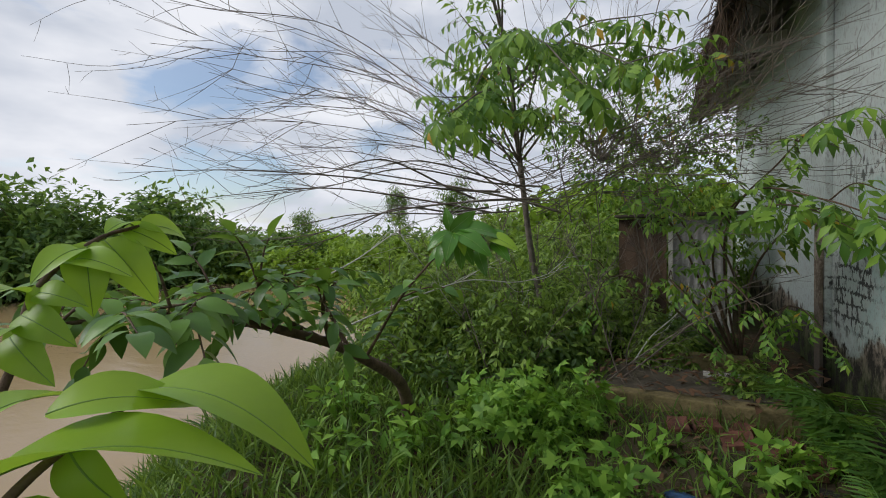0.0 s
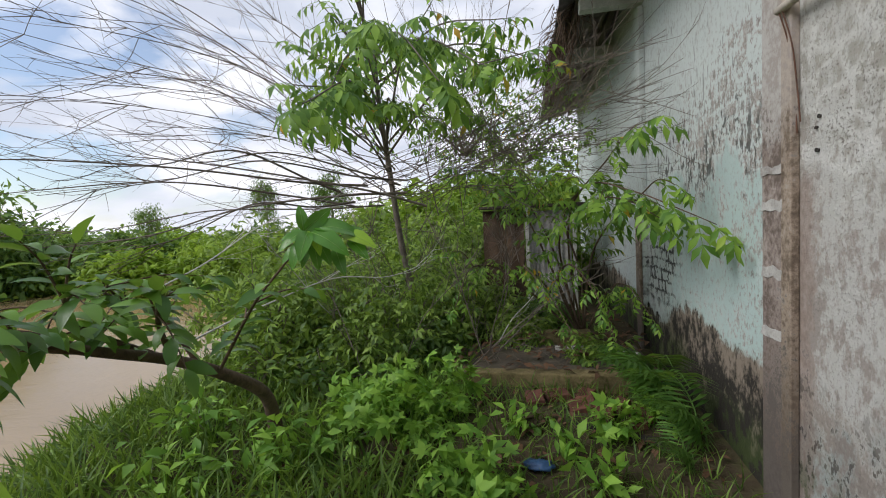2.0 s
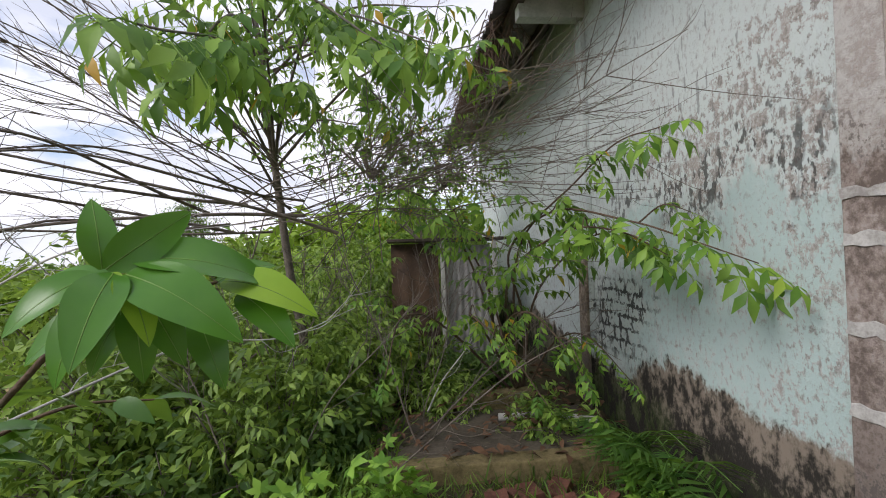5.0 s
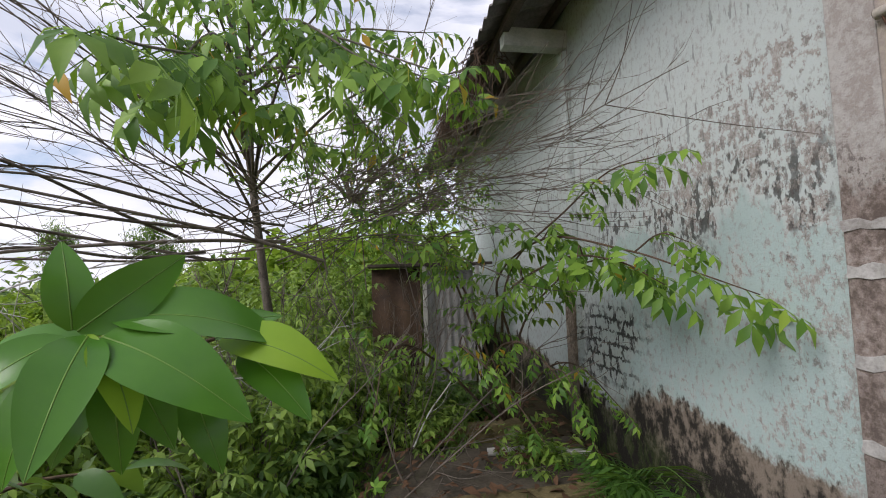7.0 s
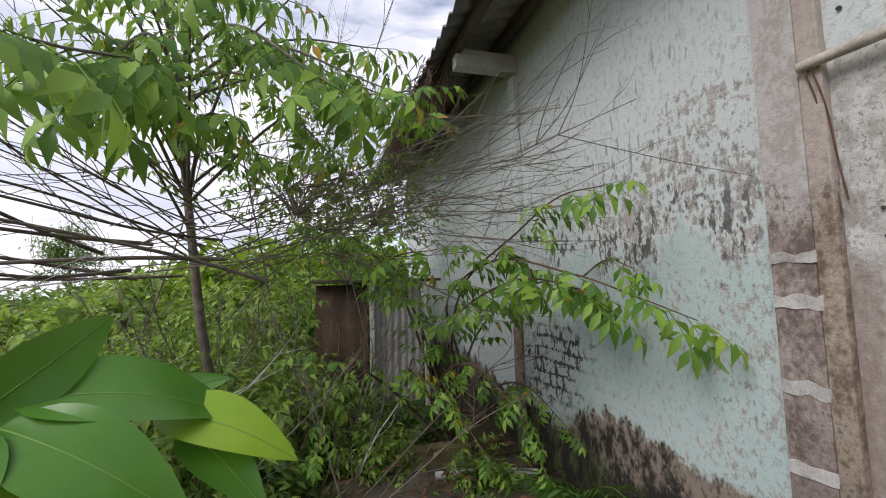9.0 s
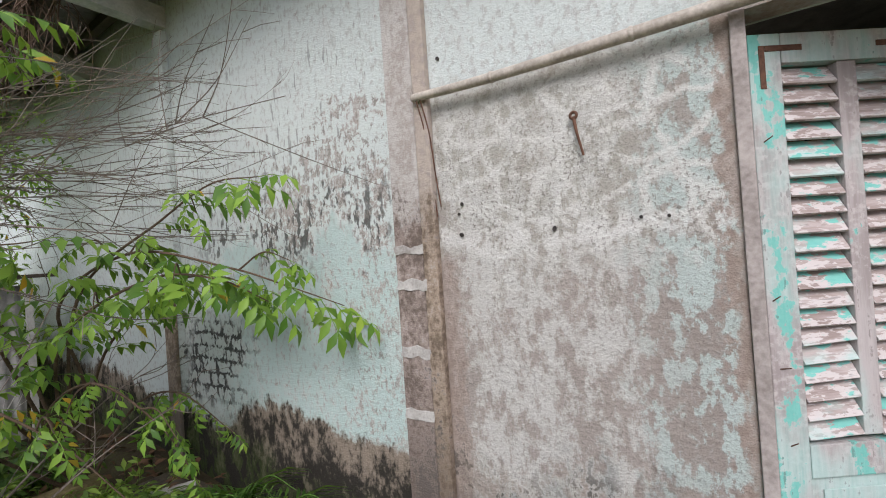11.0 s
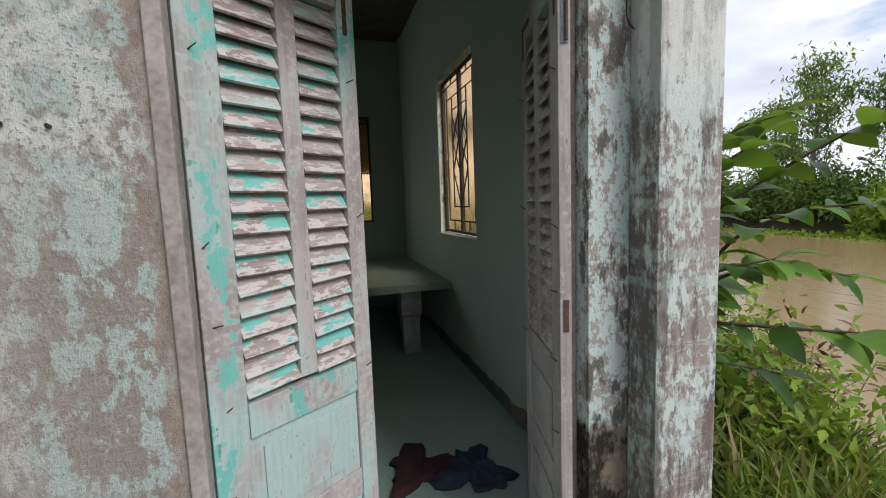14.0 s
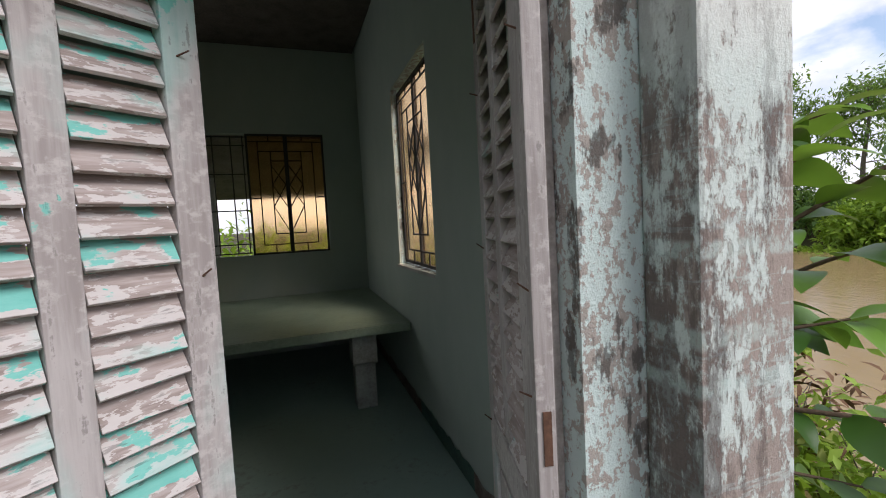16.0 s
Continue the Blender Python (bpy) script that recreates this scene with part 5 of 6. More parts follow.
for a, b, face in (
    ((-1.519, -0.848, 1.14), (-1.388, -0.742, 1.126), (0.1, 0.25, 1)), ((-1.52, -0.744, 1.168), (-1.388, -0.692, 1.105), (0.15, 0.05, 1)),
    ((-1.54, -0.8, 1.165), (-1.49, -0.72, 1.15), (0.1, -0.5, 0.9)), ((-1.509, -0.801, 1.148), (-1.465, -0.785, 1.105), (0.6, -0.6, 0.1)),
    ((-1.565, -0.84, 1.16), (-1.586, -0.755, 1.156), (0, -0.1, 1)), ((-1.5, -0.836, 1.13), (-1.43, -0.86, 1.075), (0, 0, 1)),
    ((-1.91, -0.605, 1.289), (-1.875, -0.617, 1.18), (0.8, -0.5, 0.2)), ((-1.909, -0.583, 1.291), (-1.848, -0.542, 1.19), (0.6, -0.5, 0.6)),
    ((-1.9, -0.56, 1.309), (-1.855, -0.505, 1.265), (0.6, -0.5, 0.6)), ((-1.905, -0.611, 1.279), (-1.876, -0.685, 1.235), (0.4, -0.4, 0.8)),
    ((-1.91, -0.63, 1.261), (-1.815, -0.595, 1.238), (0.4, -0.3, 0.8)), ((-1.915, -0.664, 1.22), (-1.848, -0.635, 1.2), (0.5, -0.6, 0.6)),
    ((-1.912, -0.683, 1.192), (-1.835, -0.655, 1.15), (0.5, -0.6, 0.6)), ((-1.911, -0.696, 1.165), (-1.836, -0.68, 1.105), (0.6, -0.6, 0.5)),
    ((-1.91, -0.695, 1.175), (-1.852, -0.76, 1.155), (0.5, -0.4, 0.8)), ((-1.915, -0.676, 1.221), (-1.875, -0.75, 1.215), (0.4, -0.5, 0.8)),
    ((-1.919, -0.651, 1.233), (-1.892, -0.663, 1.16), (0.8, -0.5, 0.2)), ((-1.89, -0.55, 1.313), (-1.85, -0.61, 1.3), (0.5, -0.5, 0.8)), ((-1.885, -0.545, 1.313), (-1.9, -0.46, 1.29), (0.6, -0.5, 0.6)),
):
    leaf_between(ARCH, a, b, face, L_FRESH, sap, 0.36)

# the slender tree behind, with hanging pinnate leaves
tree = root("slender_tree", pose(0, 0, 0), "slender tree with hanging pinnate leaves, a few turned yellow", "tree")
trunk = smooth_path([(-2.25, 3.75, -0.1), (-2.3, 3.7, 0.5), (-2.41, 3.68, 1.13), (-2.5, 3.7, 1.86), (-2.58, 3.7, 2.6), (-2.63, 3.68, 3.2), (-2.78, 3.6, 3.9), (-2.85, 3.5, 4.6)], 7)
bits, lv = [tube(trunk, np.linspace(0.042, 0.014, len(trunk)), 9)], []
for i in range(20):
    t = rng.uniform(0.4, 1.0)
    c = trunk[int(t * (len(trunk) - 1))]
    a = rng.uniform(-0.2, 2.6) * -1 if i % 3 else rng.uniform(0, 6.28)
    ln = rng.uniform(0.8, 1.9)
    e = c + np.array((math.cos(a) * ln * 0.85, math.sin(a) * ln, rng.uniform(0.0, 0.75)))
    leafy_stem(bits, lv, smooth_path([c, (c + e) / 2 + (0, 0, 0.15), e], 6), 0.013, 0.004, T_COMP, 0.14, 0.25, 0.55, 5, 0.35)
for e in ((-2.35, 1.75, 2.05), (-2.18, 1.2, 1.95), (-1.55, 1.7, 2.15), (-1.9, 1.6, 2.5), (-2.6, 1.9, 2.3), (-1.3, 2.1, 2.35), (-2.0, 2.2, 2.2), (-1.0, 2.6, 2.6), (-1.2, 2.9, 3.0), (-1.7, 2.3, 2.9), (-2.3, 2.0, 2.75), (-0.8, 3.2, 2.7), (-1.5, 3.1, 2.3)):
    e = np.array(e)
    c = trunk[int(rng.uniform(0.45, 0.7) * (len(trunk) - 1))]
    leafy_stem(bits, lv, smooth_path([c, (c + e) / 2 + (0, 0, 0.28), e], 8), 0.014, 0.004, T_COMP, 0.075, 0.27, 0.6, 5, 0.5)
quads_object("trunk", *joined(bits), M_GREYBARK, tree)
leaves_object(T_COMP, lv, L_TREE, tree)

# the fan of dead branches across the water side
dead = root("dead_branches", pose(0, 0, 0), "fan of long bare dead branches with fine twigs", "branches")


def dead_branch(a, b, r, sag, twigs):
    a, b = np.array(a, float), np.array(b, float)
    m = (a + b) / 2 + np.array((0, 0, sag)) + rng.normal(0, 0.06, 3)
    path = smooth_path([a, a * 0.6 + m * 0.4 + rng.normal(0, 0.03, 3), m, m * 0.45 + b * 0.55 + rng.normal(0, 0.04, 3), b], 7)
    out = [tube(path, np.linspace(r, 0.0016, len(path)), 5)]
    ln = np.linalg.norm(b - a)
    for _ in range(twigs):
        i = int(rng.uniform(0.25, 0.95) * (len(path) - 1))
        w = unit(path[min(i + 1, len(path) - 1)] - path[i - 1])
        w = unit(w + rng.normal(0, 0.4, 3) * (1, 1, 0.9))
        e = path[i] + w * ln * rng.uniform(0.1, 0.32)
        tp = smooth_path([path[i], (path[i] + e) / 2 + rng.normal(0, 0.025, 3), e + (0, 0, 0.03)], 4)
        out.append(tube(tp, np.linspace(0.0028, 0.001, len(tp)), 3))
        for _ in range(2):
            j = rng.integers(2, len(tp) - 1)
            e2 = tp[j] + unit(w + rng.normal(0, 0.6, 3)) * rng.uniform(0.06, 0.2)
            out.append(tube([tp[j], (tp[j] + e2) / 2 + rng.normal(0, 0.008, 3), e2], [0.0016, 0.0012, 0.0008], 3))
    return out


for i in range(26):
    f = i / 25
    a = (-2.2 + rng.normal(0, 0.25), 3.2 + rng.normal(0, 0.35), 1.55 + 0.35 * f + rng.normal(0, 0.1))
    b = (-4.0 + rng.normal(0, 0.5), 1.25 + rng.normal(0, 0.6), 1.35 + 1.75 * f + rng.normal(0, 0.16))
    quads_object("branch", *joined(dead_branch(a, b, rng.uniform(0.003, 0.008) + (0.006 if f < 0.35 else 0.0), 0.1 + 0.25 * f, 10)), M_TWIG, dead)
for i in range(26):
    a = (-2.4 + rng.normal(0, 0.2), 3.3 + rng.normal(0, 0.3), 1.6 + rng.normal(0, 0.2))
    b = (min(-0.15, -0.45 + rng.normal(0, 0.35)), 2.5 + rng.normal(0, 0.6), 1.9 + rng.normal(0, 0.3))
    quads_object("branch", *joined(dead_branch(a, b, rng.uniform(0.0025, 0.006), 0.12, 10)), M_TWIG, dead)
for i in range(11):
    a = (-1.6 + rng.normal(0, 0.5), 3.9 + rng.normal(0, 0.4), 1.5 + rng.normal(0, 0.5))
    b = (-2.0 + rng.normal(0, 0.9), 2.9 + rng.normal(0, 0.7), 3.6 + rng.normal(0, 0.5))
    quads_object("branch", *joined(dead_branch(a, b, rng.uniform(0.003, 0.007), 0.1, 10)), M_TWIG, dead)
for i in range(7):
    a = (-1.5 + rng.normal(0, 0.5), 4.2 + rng.normal(0, 0.4), 1.3 + rng.normal(0, 0.4))
    b = (-1.4 + rng.normal(0, 0.4), 3.6 + rng.normal(0, 0.8), 3.3 + rng.normal(0, 0.5))
    quads_object("branch", *joined(dead_branch(a, b, rng.uniform(0.003, 0.007), 0.1, 12)), M_TWIG, dead)
for i in range(24):
    x, y = rng.uniform(-2.9, -1.2), rng.uniform(2.5, 4.4)
    b = (x + rng.normal(0, 0.5), y + rng.normal(-0.3, 0.4), rng.uniform(0.8, 1.7))
    quads_object("branch", *joined(dead_branch(on_ground(x, y, -0.05), b, rng.uniform(0.004, 0.009), 0.05, 12)), M_TWIG, dead)
for a, b in (((-3.0, 1.3, 0.7), (-1.75, 2.3, 1.05)), ((-2.9, 2.9, 0.5), (-2.9, 1.6, 1.5)), ((-3.6, 1.7, 0.95), (-2.2, 2.2, 1.5)), ((-1.35, 3.1, 0.2), (-0.75, 3.5, 1.05))):
    quads_object("branch", *joined(dead_branch(a, b, 0.007, 0.05, 6)), M_POST, dead)

# the shrub whose sprays hang before the wall
shrub = root("wall_shrub", pose(0, 0, 0), "shrub with drooping pinnate leaves against the wall", "shrub")
bits, lv = [], []
foot = (-0.55, 3.5, 0.1)
for p in (
    [foot, (-0.6, 3.2, 0.8), (-0.75, 3.0, 1.3), (-0.6, 2.5, 1.55), (-0.4, 2.0, 1.45), (-0.25, 1.75, 1.34), (-0.12, 1.55, 1.24)],
    [foot, (-0.7, 3.1, 0.9), (-0.7, 2.8, 1.4), (-0.5, 2.4, 1.7), (-0.4, 2.1, 1.85), (-0.36, 1.78, 1.84)],
    [foot, (-0.75, 3.1, 0.8), (-0.8, 2.7, 1.2), (-0.6, 2.3, 1.42), (-0.45, 2.0, 1.4), (-0.3, 1.85, 1.28)],
    [foot, (-0.5, 3.3, 0.9), (-0.35, 2.9, 1.3), (-0.25, 2.5, 1.42), (-0.15, 2.1, 1.32)],
    [foot, (-0.9, 3.0, 0.7), (-1.1, 2.6, 0.95), (-0.95, 2.3, 0.8), (-0.8, 2.1, 0.55)],
    [foot, (-0.8, 3.1, 0.7), (-0.75, 2.6, 0.95), (-0.6, 2.3, 0.75), (-0.5, 2.15, 0.45)],
    [foot, (-1.0, 3.0, 1.2), (-1.2, 2.6, 1.55), (-1.0, 2.3, 1.6)],
    [foot, (-1.2, 3.0, 0.8), (-1.5, 2.6, 0.95), (-1.6, 2.2, 0.7)],
    [foot, (-0.4, 3.2, 0.6), (-0.3, 2.8, 0.75), (-0.2, 2.4, 0.55)],
    [foot, (-0.9, 3.3, 1.2), (-1.3, 3.1, 1.7), (-1.6, 2.7, 1.75)],
):
    leafy_stem(bits, lv, smooth_path(p, 7), 0.011, 0.0025, T_COMP, 0.09, 0.21 if p[-1][2] > 1.2 else 0.12, 0.45, 6, 0.42)
    for k in (0.5, 0.7):
        c = smooth_path(p, 7)[int(k * 7 * (len(p) - 1))]
        e = c + rng.normal(0, 0.1, 3) + (-0.05, -0.1, 0.0)
        leafy_stem(bits, lv, smooth_path([c, (c + e) / 2 + (0, 0, 0.06), e], 5), 0.005, 0.002, T_COMP, 0.08, 0.15, 0.5, 5, 0.3)
quads_object("stem", *joined(bits), M_BARK, shrub)
lv = [(o + np.array((min(0.0, -0.14 - o[0]), 0, 0)), d * (0.4 if o[0] > -0.35 else 1, 1, 1), up, s) for o, d, up, s in lv]
leaves_object(T_COMP, lv, L_TREE, shrub)

# undergrowth
for x, y, sx, sz, n, mt, tm, leaf in (
    (-2.35, 3.0, 1.2, 1.1, 60, L_BUSH, T_COMP2, 0.13), (-1.95, 3.5, 1.0, 0.95, 60, L_BUSH, T_COMP2, 0.13), (-2.9, 3.6, 1.5, 1.3, 70, L_BUSH, T_COMP2, 0.14), (-1.75, 4.3, 0.9, 0.8, 55, L_BUSH, T_COMP2, 0.13),
    (-2.4, 4.6, 1.6, 1.7, 80, L_BUSH, T_COMP2, 0.15), (-3.6, 4.9, 1.8, 1.5, 70, L_BUSH, T_COMP2, 0.15), (-1.9, 6.2, 1.8, 2.0, 80, L_BUSH, T_COMP2, 0.18), (-3.2, 6.6, 2.2, 2.0, 80, L_BUSH, T_COMP2, 0.2),
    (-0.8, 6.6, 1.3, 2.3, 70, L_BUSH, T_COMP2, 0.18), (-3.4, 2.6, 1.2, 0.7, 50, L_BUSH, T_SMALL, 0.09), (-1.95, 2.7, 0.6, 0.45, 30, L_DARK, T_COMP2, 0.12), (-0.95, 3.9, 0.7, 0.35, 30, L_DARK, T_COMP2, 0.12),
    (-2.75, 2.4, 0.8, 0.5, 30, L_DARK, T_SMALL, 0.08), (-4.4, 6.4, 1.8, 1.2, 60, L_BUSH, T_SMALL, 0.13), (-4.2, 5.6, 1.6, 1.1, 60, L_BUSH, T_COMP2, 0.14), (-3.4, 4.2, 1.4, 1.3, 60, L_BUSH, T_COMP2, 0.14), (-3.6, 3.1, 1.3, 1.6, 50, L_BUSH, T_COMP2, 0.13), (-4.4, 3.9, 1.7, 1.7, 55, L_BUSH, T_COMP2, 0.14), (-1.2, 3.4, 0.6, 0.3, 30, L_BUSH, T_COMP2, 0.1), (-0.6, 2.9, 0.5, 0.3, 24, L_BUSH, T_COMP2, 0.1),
):
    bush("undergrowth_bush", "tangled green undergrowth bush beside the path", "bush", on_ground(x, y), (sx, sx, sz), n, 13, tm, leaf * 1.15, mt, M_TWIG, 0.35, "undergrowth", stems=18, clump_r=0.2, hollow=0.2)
# vines up in the eaves
for x, y, z, sx in ((-1.0, 5.2, 2.7, 1.5), (-1.8, 4.6, 2.7, 1.7), (-1.2, 5.4, 1.9, 1.5)):
    bush("climbing_vine", "thin climbing vine with small leaves reaching to the eaves", "vine", (x, y, z - 0.5), (sx, sx, 1.3), 40, 8, T_COMP2, 0.14, L_TREE, M_TWIG, 0.4, "vines", stems=4, clump_r=0.34)
vine = []
for i in range(300):
    y = rng.uniform(3.5, 5.9)
    a = np.array((rng.uniform(-0.74, -0.45), y, roof_z(-0.6) + 0.05 + rng.normal(0, 0.03)))
    e = a + (rng.normal(-0.08, 0.13), rng.normal(0, 0.22), -rng.uniform(0.1, 0.6))
    vine.append(tube(smooth_path([a, (a + e) / 2 + rng.normal(0, 0.06, 3), e], 4), np.linspace(0.005, 0.0015, 9), 4))
ob = quads_object("dead_vine_mat", *joined(vine), M_VINE)
tagged(ob, "mat of dead brown vines hanging from the roof edge", "vine")

# lobed herbs, broad-leaved weeds and ferns
for x, y, s, n in ((-1.9, 1.72, 0.75, 46), (-1.62, 1.95, 0.5, 24), (-2.2, 1.95, 0.55, 24), (-1.4, 1.15, 0.5, 26), (-0.55, 1.75, 0.3, 9), (-0.35, 1.95, 0.3, 9)):
    bush("lobed_herb", "bright green herb with lobed leaves", "herb", on_ground(x, y), (s, s, s * 0.75), int(n * 1.5), 3, T_LOBED, 0.13, L_LOBED, L_LOBED, 0.1, "lobed herbs", stems=10, clump_r=0.18)
for x, y, s, n in ((-2.45, 1.5, 0.5, 20), (-2.6, 1.25, 0.45, 16), (-2.3, 1.9, 0.4, 16), (-3.0, 1.0, 0.5, 16), (-3.2, 1.6, 0.5, 18), (-0.9, 1.5, 0.25, 10), (-0.7, 1.3, 0.22, 10), (-1.15, 1.7, 0.25, 10)):
    bush("broadleaf_weed", "low weed with broad pale green leaves", "weed", on_ground(x, y), (s, s, s * 0.9), n, 4, T_SMALL, 0.1, L_LOBED, L_LOBED, 0.1, "weeds", stems=9, clump_r=0.16)
for x, y, k, s in ((-0.22, 1.98, 6, 0.58), (-0.16, 1.65, 6, 0.46), (-0.3, 1.45, 5, 0.34), (-0.2, 2.3, 6, 0.56), (-0.3, 2.12, 4, 0.5)):
    fern = root("fern", pose(*on_ground(x, y)), "green fern with arching fronds at the wall foot", "fern", "ferns")
    for i in range(k):
        a = rng.uniform(1.6, 4.7)
        v, q = scatter(T_FROND, [(0, 0, 0)], [(math.cos(a), math.sin(a), 0.75)], [(-math.cos(a) * 0.4, -math.sin(a) * 0.4, 1)], [s * rng.uniform(0.75, 1.2)])
        quads_object("frond", v, q, L_FERN, fern)


def grass(name, n, x0, x1, y0, y1, size, mt, label, test=None):
    x, y = rng.uniform(x0, x1, n), rng.uniform(y0, y1, n)
    ok = (height(x, y) > -0.85) & ~((x > -0.02) & (x < 4.7) & (y > -1.5))
    if test is not None:
        ok &= test(x, y)
    x, y = x[ok], y[ok]
    n = len(x)
    d = np.stack((rng.normal(0, 0.55, n), rng.normal(0, 0.55, n), np.ones(n)), -1)
    up = np.stack((rng.normal(0, 1, n), rng.normal(0, 1, n), np.full(n, 0.2)), -1)
    ob = quads_object(name, *scatter(T_GRASS, np.stack((x, y, height(x, y) - 0.02), -1), d, up, size * rng.uniform(0.5, 1.3, n)), mt)
    return tagged(ob, label, "grass", kind="stuff")


grass("bank_grass", 14000, -5.1, -1.6, -0.4, 4.2, 0.22, L_GRASS, "long green grass on the river bank", lambda x, y: np.hypot(x + 1.85, y - 1.75) > 0.38)
grass("path_grass", 2200, -1.9, -0.1, 0.9, 2.4, 0.13, L_GRASS, "thin short grass between litter")
grass("corner_grass", 24000, -2.5, 5.0, -5.0, -1.75, 0.3, L_STRAW, "yellow-green grass behind the house corner")
grass("spit_grass", 9000, -22.0, -10.5, 11.8, 22.5, 0.6, L_STRAW, "rough pale grass on the low spit", lambda x, y: np.hypot(x + 16.5, y - 17.5) < 5.4)
grass("far_bank_grass", 9000, -9.0, -1.0, 4.5, 14.0, 0.5, L_STRAW, "rough grass along the river")

# the shrub round the house corner
shrub = root("corner_shrub", pose(0, 0, 0), "shrub with oval leaves leaning past the house corner", "shrub")
bits, lv = [], []
foot = (0.75, -2.05, -0.3)
for p in (
    [foot, (0.6, -1.9, 0.7), (0.35, -1.76, 1.15), (0.19, -1.75, 1.27), (-0.11, -1.94, 1.51), (-0.29, -2.02, 1.56)],
    [foot, (0.6, -1.9, 0.5), (0.3, -1.8, 0.78), (0.14, -1.8, 0.83), (-0.1, -1.95, 0.85), (-0.3, -2.08, 0.87), (-0.45, -2.2, 0.88)],
    [foot, (0.55, -1.95, 0.6), (0.3, -1.85, 0.95), (0.1, -1.95, 1.05), (-0.05, -2.1, 1.02)],
    [foot, (0.6, -1.95, 0.8), (0.45, -1.85, 1.3), (0.3, -1.9, 1.55), (0.15, -2.0, 1.62)],
    [foot, (0.55, -1.9, 0.9), (0.38, -1.76, 1.35), (0.25, -1.78, 1.5), (0.18, -1.85, 1.56)],
    [foot, (0.5, -1.95, 0.7), (0.25, -1.85, 1.1), (0.05, -1.95, 1.25), (-0.1, -2.1, 1.28)],
    [foot, (0.5, -1.85, 0.8), (0.28, -1.7, 1.2), (0.15, -1.68, 1.4), (0.05, -1.75, 1.5)],
    [foot, (0.5, -1.85, 0.6), (0.26, -1.7, 0.95), (0.12, -1.7, 1.05), (0.0, -1.8, 1.1)],
    [foot, (0.5, -1.85, 0.4), (0.26, -1.7, 0.65), (0.1, -1.72, 0.7), (0.0, -1.85, 0.68)],
):
    leafy_stem(bits, lv, smooth_path(p, 7), 0.011, 0.003, T_OVAL, 0.05, 0.16, 0.25, 6, 0.35)
quads_object("stem", *joined(bits), M_BARK, shrub)
leaves_object(T_OVAL, lv, L_CORNER, shrub)
for x, y, s, mt in ((1.6, -3.6, 0.8, L_LIME), (0.9, -3.0, 0.6, L_LIME), (2.6, -3.2, 1.1, L_BUSH), (3.6, -4.0, 1.2, L_LIME), (2.2, -4.4, 0.8, L_STRAW), (1.35, -2.95, 1.1, L_LIME), (1.9, -3.1, 1.3, L_LIME), (0.5, -2.9, 0.95, L_LIME), (2.9, -3.7, 1.4, L_LIME), (0.9, -2.6, 0.8, L_STRAW)):
    bush("bank_bush", "low yellow-green bush on the bank", "bush", on_ground(x, y), (s, s, s * 0.9), 30, 20, T_SMALL, 0.09, mt, M_TWIG, 0.2, "bank bushes")
bush("dry_bush", "brown dry bush at the water's edge", "bush", on_ground(1.05, -3.35), (0.9, 0.9, 0.95), 60, 7, T_LONG, 0.09, M_DRY, M_TWIG, -0.2, "", stems=20)

# the far banks
for x, y, s, h, mt in (
    (-25.5, 8.0, 6.5, 5.5, L_FAR), (-27.5, 3.5, 6.5, 5.0, L_FAR), (-23.5, 12.5, 5.5, 6.4, L_FAR), (-29, -2, 7, 5.0, L_FAR), (-25, 17, 6.0, 4.0, L_FAR), (-22, 15.0, 3.5, 2.6, L_LIME),
    (-8.5, 15.0, 4.0, 2.4, L_LIME), (-6.0, 12.0, 3.5, 2.2, L_LIME), (-9.0, 11.0, 3.0, 1.8, L_LIME), (-4.5, 9.5, 3.0, 2.4, L_BUSH), (-7.0, 8.5, 2.4, 1.5, L_STRAW), (-3.0, 9.0, 3.0, 3.0, L_LIME), (-1.0, 10.5, 4, 3.2, L_LIME), (-31.0, 17, 7.0, 3.4, L_FAR), (-8.0, 18, 5, 3.0, L_LIME), (-10.5, 24, 6, 3.2, L_LIME), (-15, 30, 7, 3.4, L_FAR), (-5.5, 14.5, 3.5, 2.4, L_STRAW), (-36, 26, 8, 4, L_FAR), (-4, 17, 6, 3.5, L_FAR),
    (-13.6, 15.0, 3.0, 1.7, L_LIME), (-12.8, 18.0, 3.4, 2.0, L_LIME), (-16.5, 14.0, 3.2, 1.6, L_LIME), (-18.5, 16.0, 3.4, 2.2, L_FAR), (-15.5, 17.5, 4.0, 2.3, L_LIME), (-19.5, 19.0, 3.5, 2.2, L_LIME), (-14.5, 13.2, 2.0, 1.0, L_STRAW),
    (6, -26.5, 5, 3.0, L_FAR), (11, -26.0, 5.0, 2.8, L_LIME), (15.0, -27.5, 5.5, 3.4, L_FAR), (19.5, -28.0, 5.5, 3.0, L_FAR), (25, -29, 6, 3.6, L_FAR), (31, -30, 7, 3.6, L_FAR), (0.5, -26, 5, 3.0, L_FAR), (-6, -25, 6, 3.4, L_FAR),
):
    bush("riverside_bush", "full green bush on the river bank", "bush", on_ground(x, y, -0.1), (s * (1.25 if x < -18 else 1), s * (1.25 if x < -18 else 1), h * (1.08 if x < -18 else 1)), 150 if x < -18 else 110, 75 if x < -18 else 55, T_SMALL, 0.4 if x < -18 else 0.3, mt, M_BARK, 0.2, "riverside bushes", clump_r=0.11, hollow=0.5)


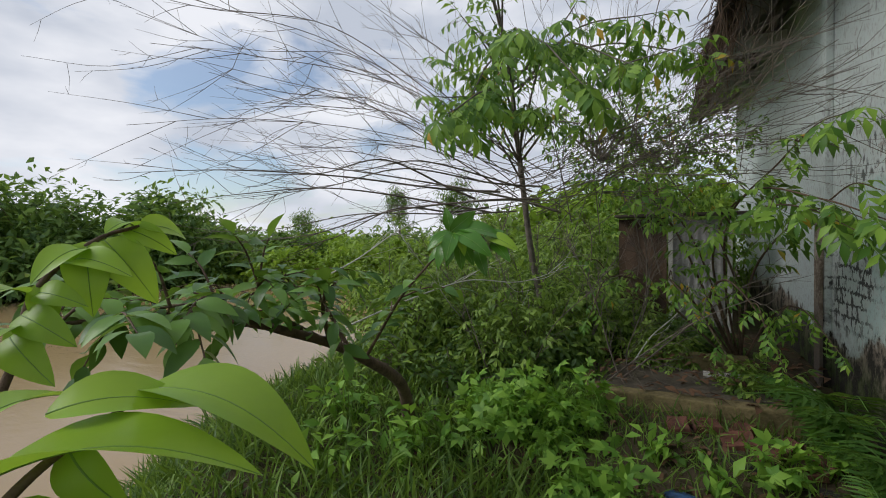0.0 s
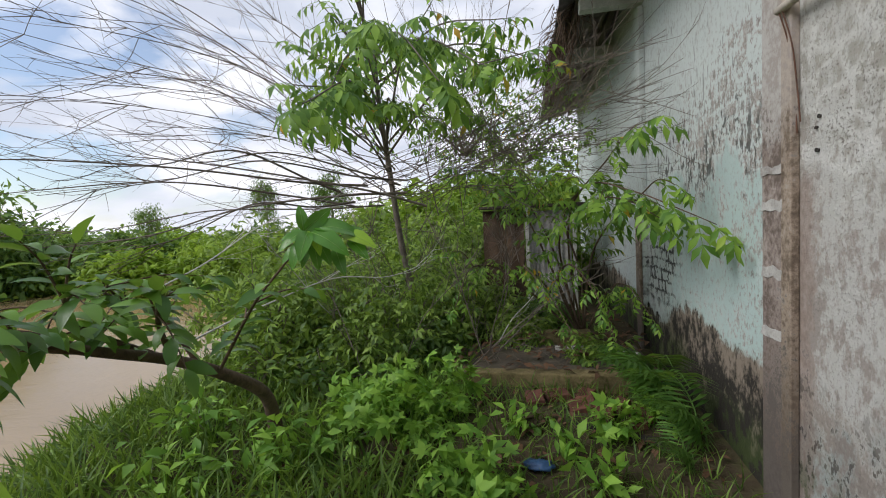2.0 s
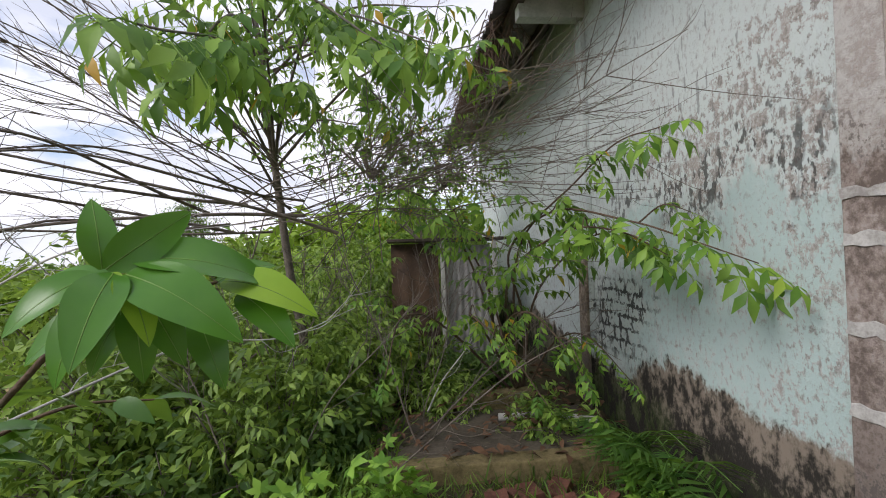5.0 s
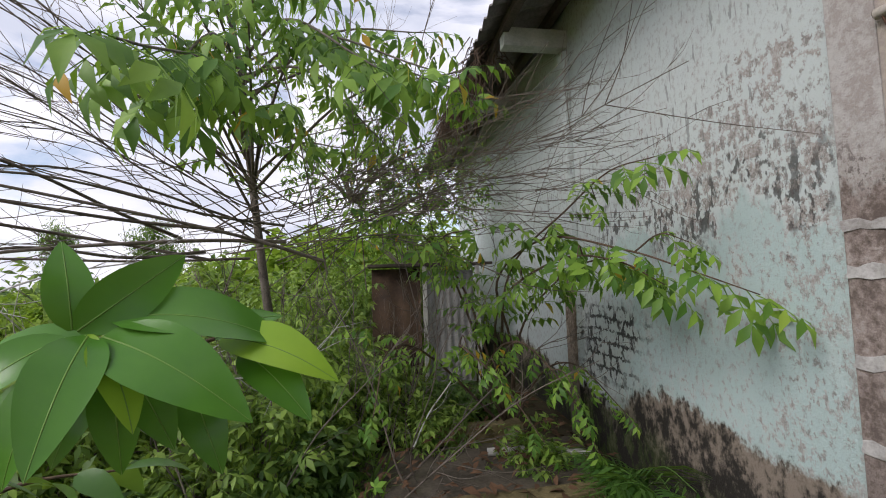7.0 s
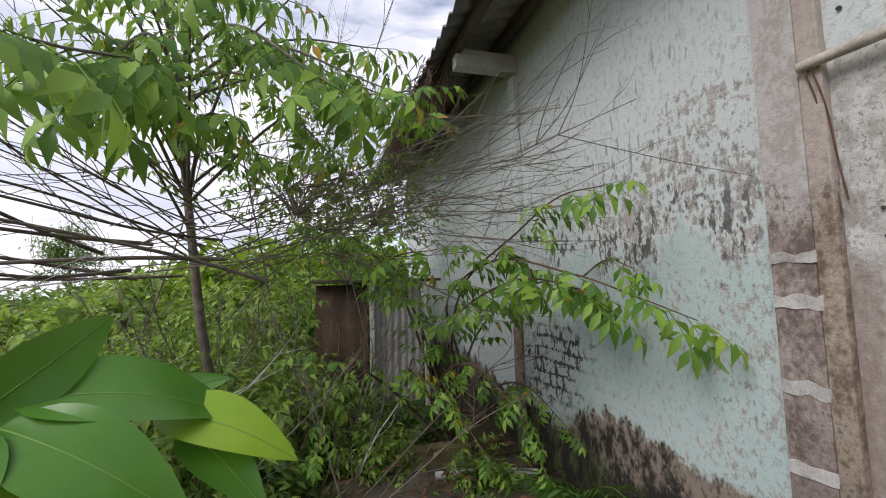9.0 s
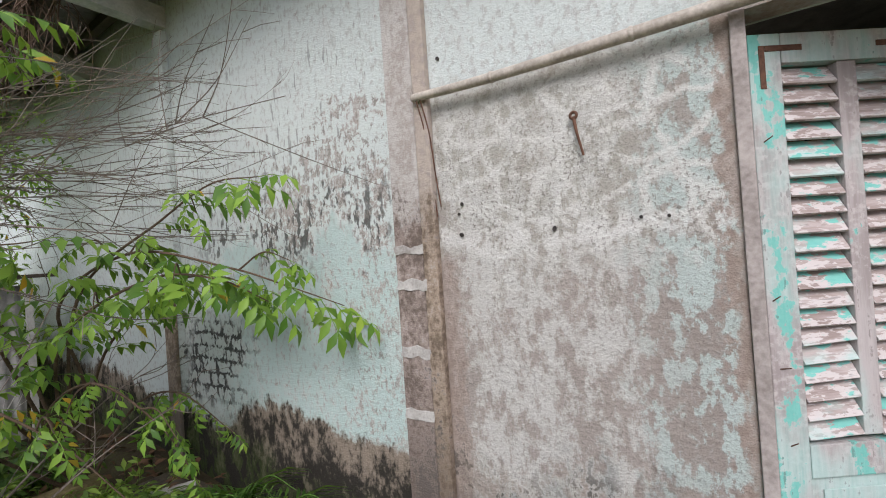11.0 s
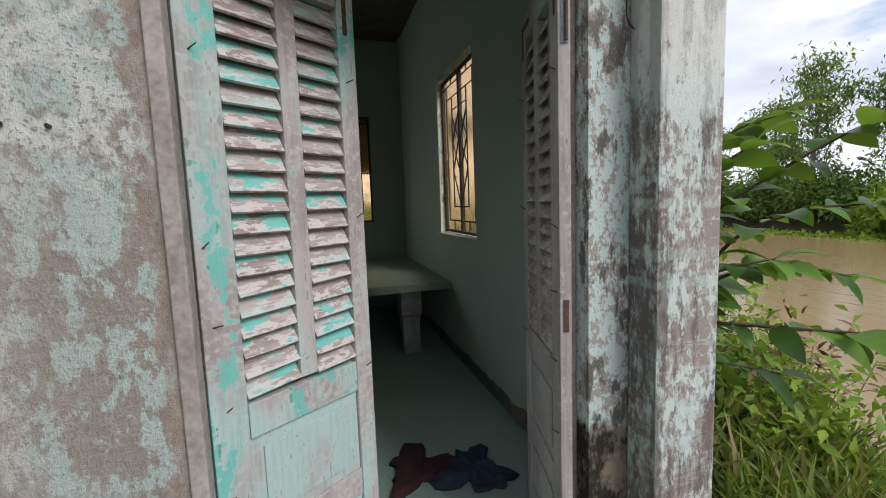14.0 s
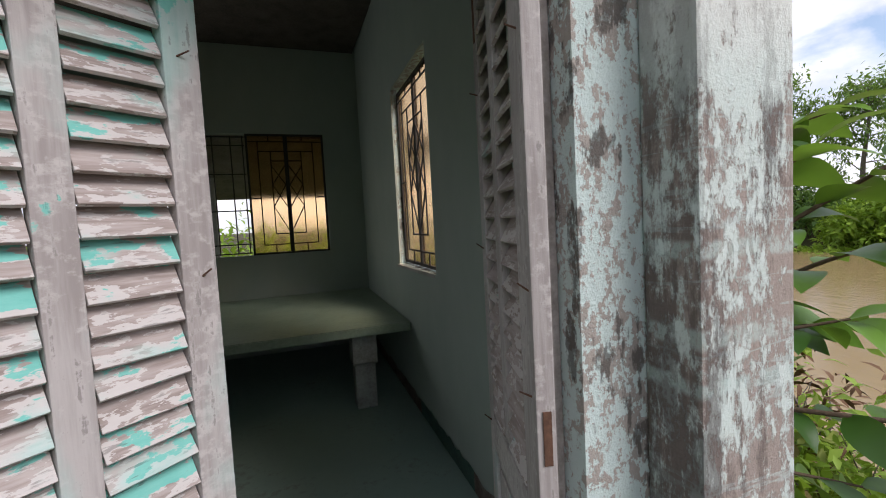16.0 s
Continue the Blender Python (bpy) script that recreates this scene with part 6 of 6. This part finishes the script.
def tall_tree(x, y, h, s):
    b = on_ground(x, y, -0.1)
    t = root("riverside_tree", Matrix.Translation(b), "tall feathery tree on the far bank", "tree", "riverside trees")
    tr = smooth_path([(0, 0, 0), (0.15, 0.1, h * 0.4), (-0.1, 0.1, h * 0.75), (0, 0, h)], 6)
    bits, o = [tube(tr, np.linspace(0.16, 0.03, len(tr)), 7)], []
    for i in range(26):
        k = rng.uniform(0.3, 1)
        c = tr[int(k * (len(tr) - 1))]
        w = rng.normal(0, 1, 3) * (1, 1, 0.35)
        e = c + unit(w) * s * (1.25 - 0.7 * k) * rng.uniform(0.5, 1) + (0, 0, 0.4)
        bits.append(tube([c, (c + e) / 2 + (0, 0, 0.15), e], [0.04, 0.025, 0.01], 4))
        for _ in range(5):
            o.append(c + (e - c) * rng.uniform(0.4, 1.05) + rng.normal(0, 0.22, 3))
    quads_object("trunk", *joined(bits), M_GREYBARK, t)
    o = np.repeat(np.array(o), 24, 0)
    o += rng.normal(0, 0.32, o.shape)
    d, up = hang(len(o), 0.6)
    quads_object("crown", *scatter(T_LONG, o, d, up, 0.3 * rng.uniform(0.6, 1.3, len(o))), L_FAR, t)


for x, y, h, s in ((16.5, -27.5, 8.0, 2.8), (13.5, -29.5, 7.5, 2.8), (10.5, -28.5, 8.5, 3.0), (20, -29, 6.5, 2.4), (26, -30, 6.0, 2.4), (6, -29, 7.5, 2.8), (-45, 44, 6.5, 2.4), (-31, 46, 7, 2.2), (-20, 40, 6.5, 2.4)):
    tall_tree(x, y, h, s)
# water plants along the far bank
n = 5000
x = rng.uniform(-8, 40, n)
y = -24.2 + 0.0 * x - np.abs(rng.normal(0, 0.7, n)) * -1 - 0.09 * np.maximum(0, x - 18)
d, up = hang(n, -0.3)
ob = quads_object("water_plants", *scatter(T_SMALL, np.stack((x, y, np.full(n, -0.9)), -1), d, up, 0.3 * rng.uniform(0.6, 1.2, n)), L_LIME)
tagged(ob, "floating green water plants along the bank", "water plants", kind="stuff")
n = 6000
x = rng.uniform(-140, 40, n)
y = 75 + rng.normal(0, 5, n) + 0.1 * np.abs(x)
d, up = hang(n, 0.2)
z = np.abs(rng.normal(0, 1.4, n)) * (1 + 0.6 * np.sin(x * 0.21) * np.sin(x * 0.067)) - 0.2
ob = quads_object("distant_trees", *scatter(T_SMALL, np.stack((x, y, z), -1), d, up, 1.5 * rng.uniform(0.6, 1.3, n)), L_FAR)
tagged(ob, "distant line of trees behind the fields", "trees", kind="stuff")
# greenery behind the house, seen through the windows
for x, y, s, h in ((9.5, 0.5, 3, 1.5), (10.5, -2.5, 3, 1.6), (9, 3.5, 3, 1.5), (3.5, -3.2, 1.6, 1.8), (5.5, -3.6, 2, 2.0)):
    bush("yard_bush", "green bush behind the house", "bush", on_ground(x, y), (s, s, h), 60, 30, T_SMALL, 0.2, L_LIME if x > 8 else L_BUSH, M_BARK, 0.2, "yard bushes", hollow=0.45)
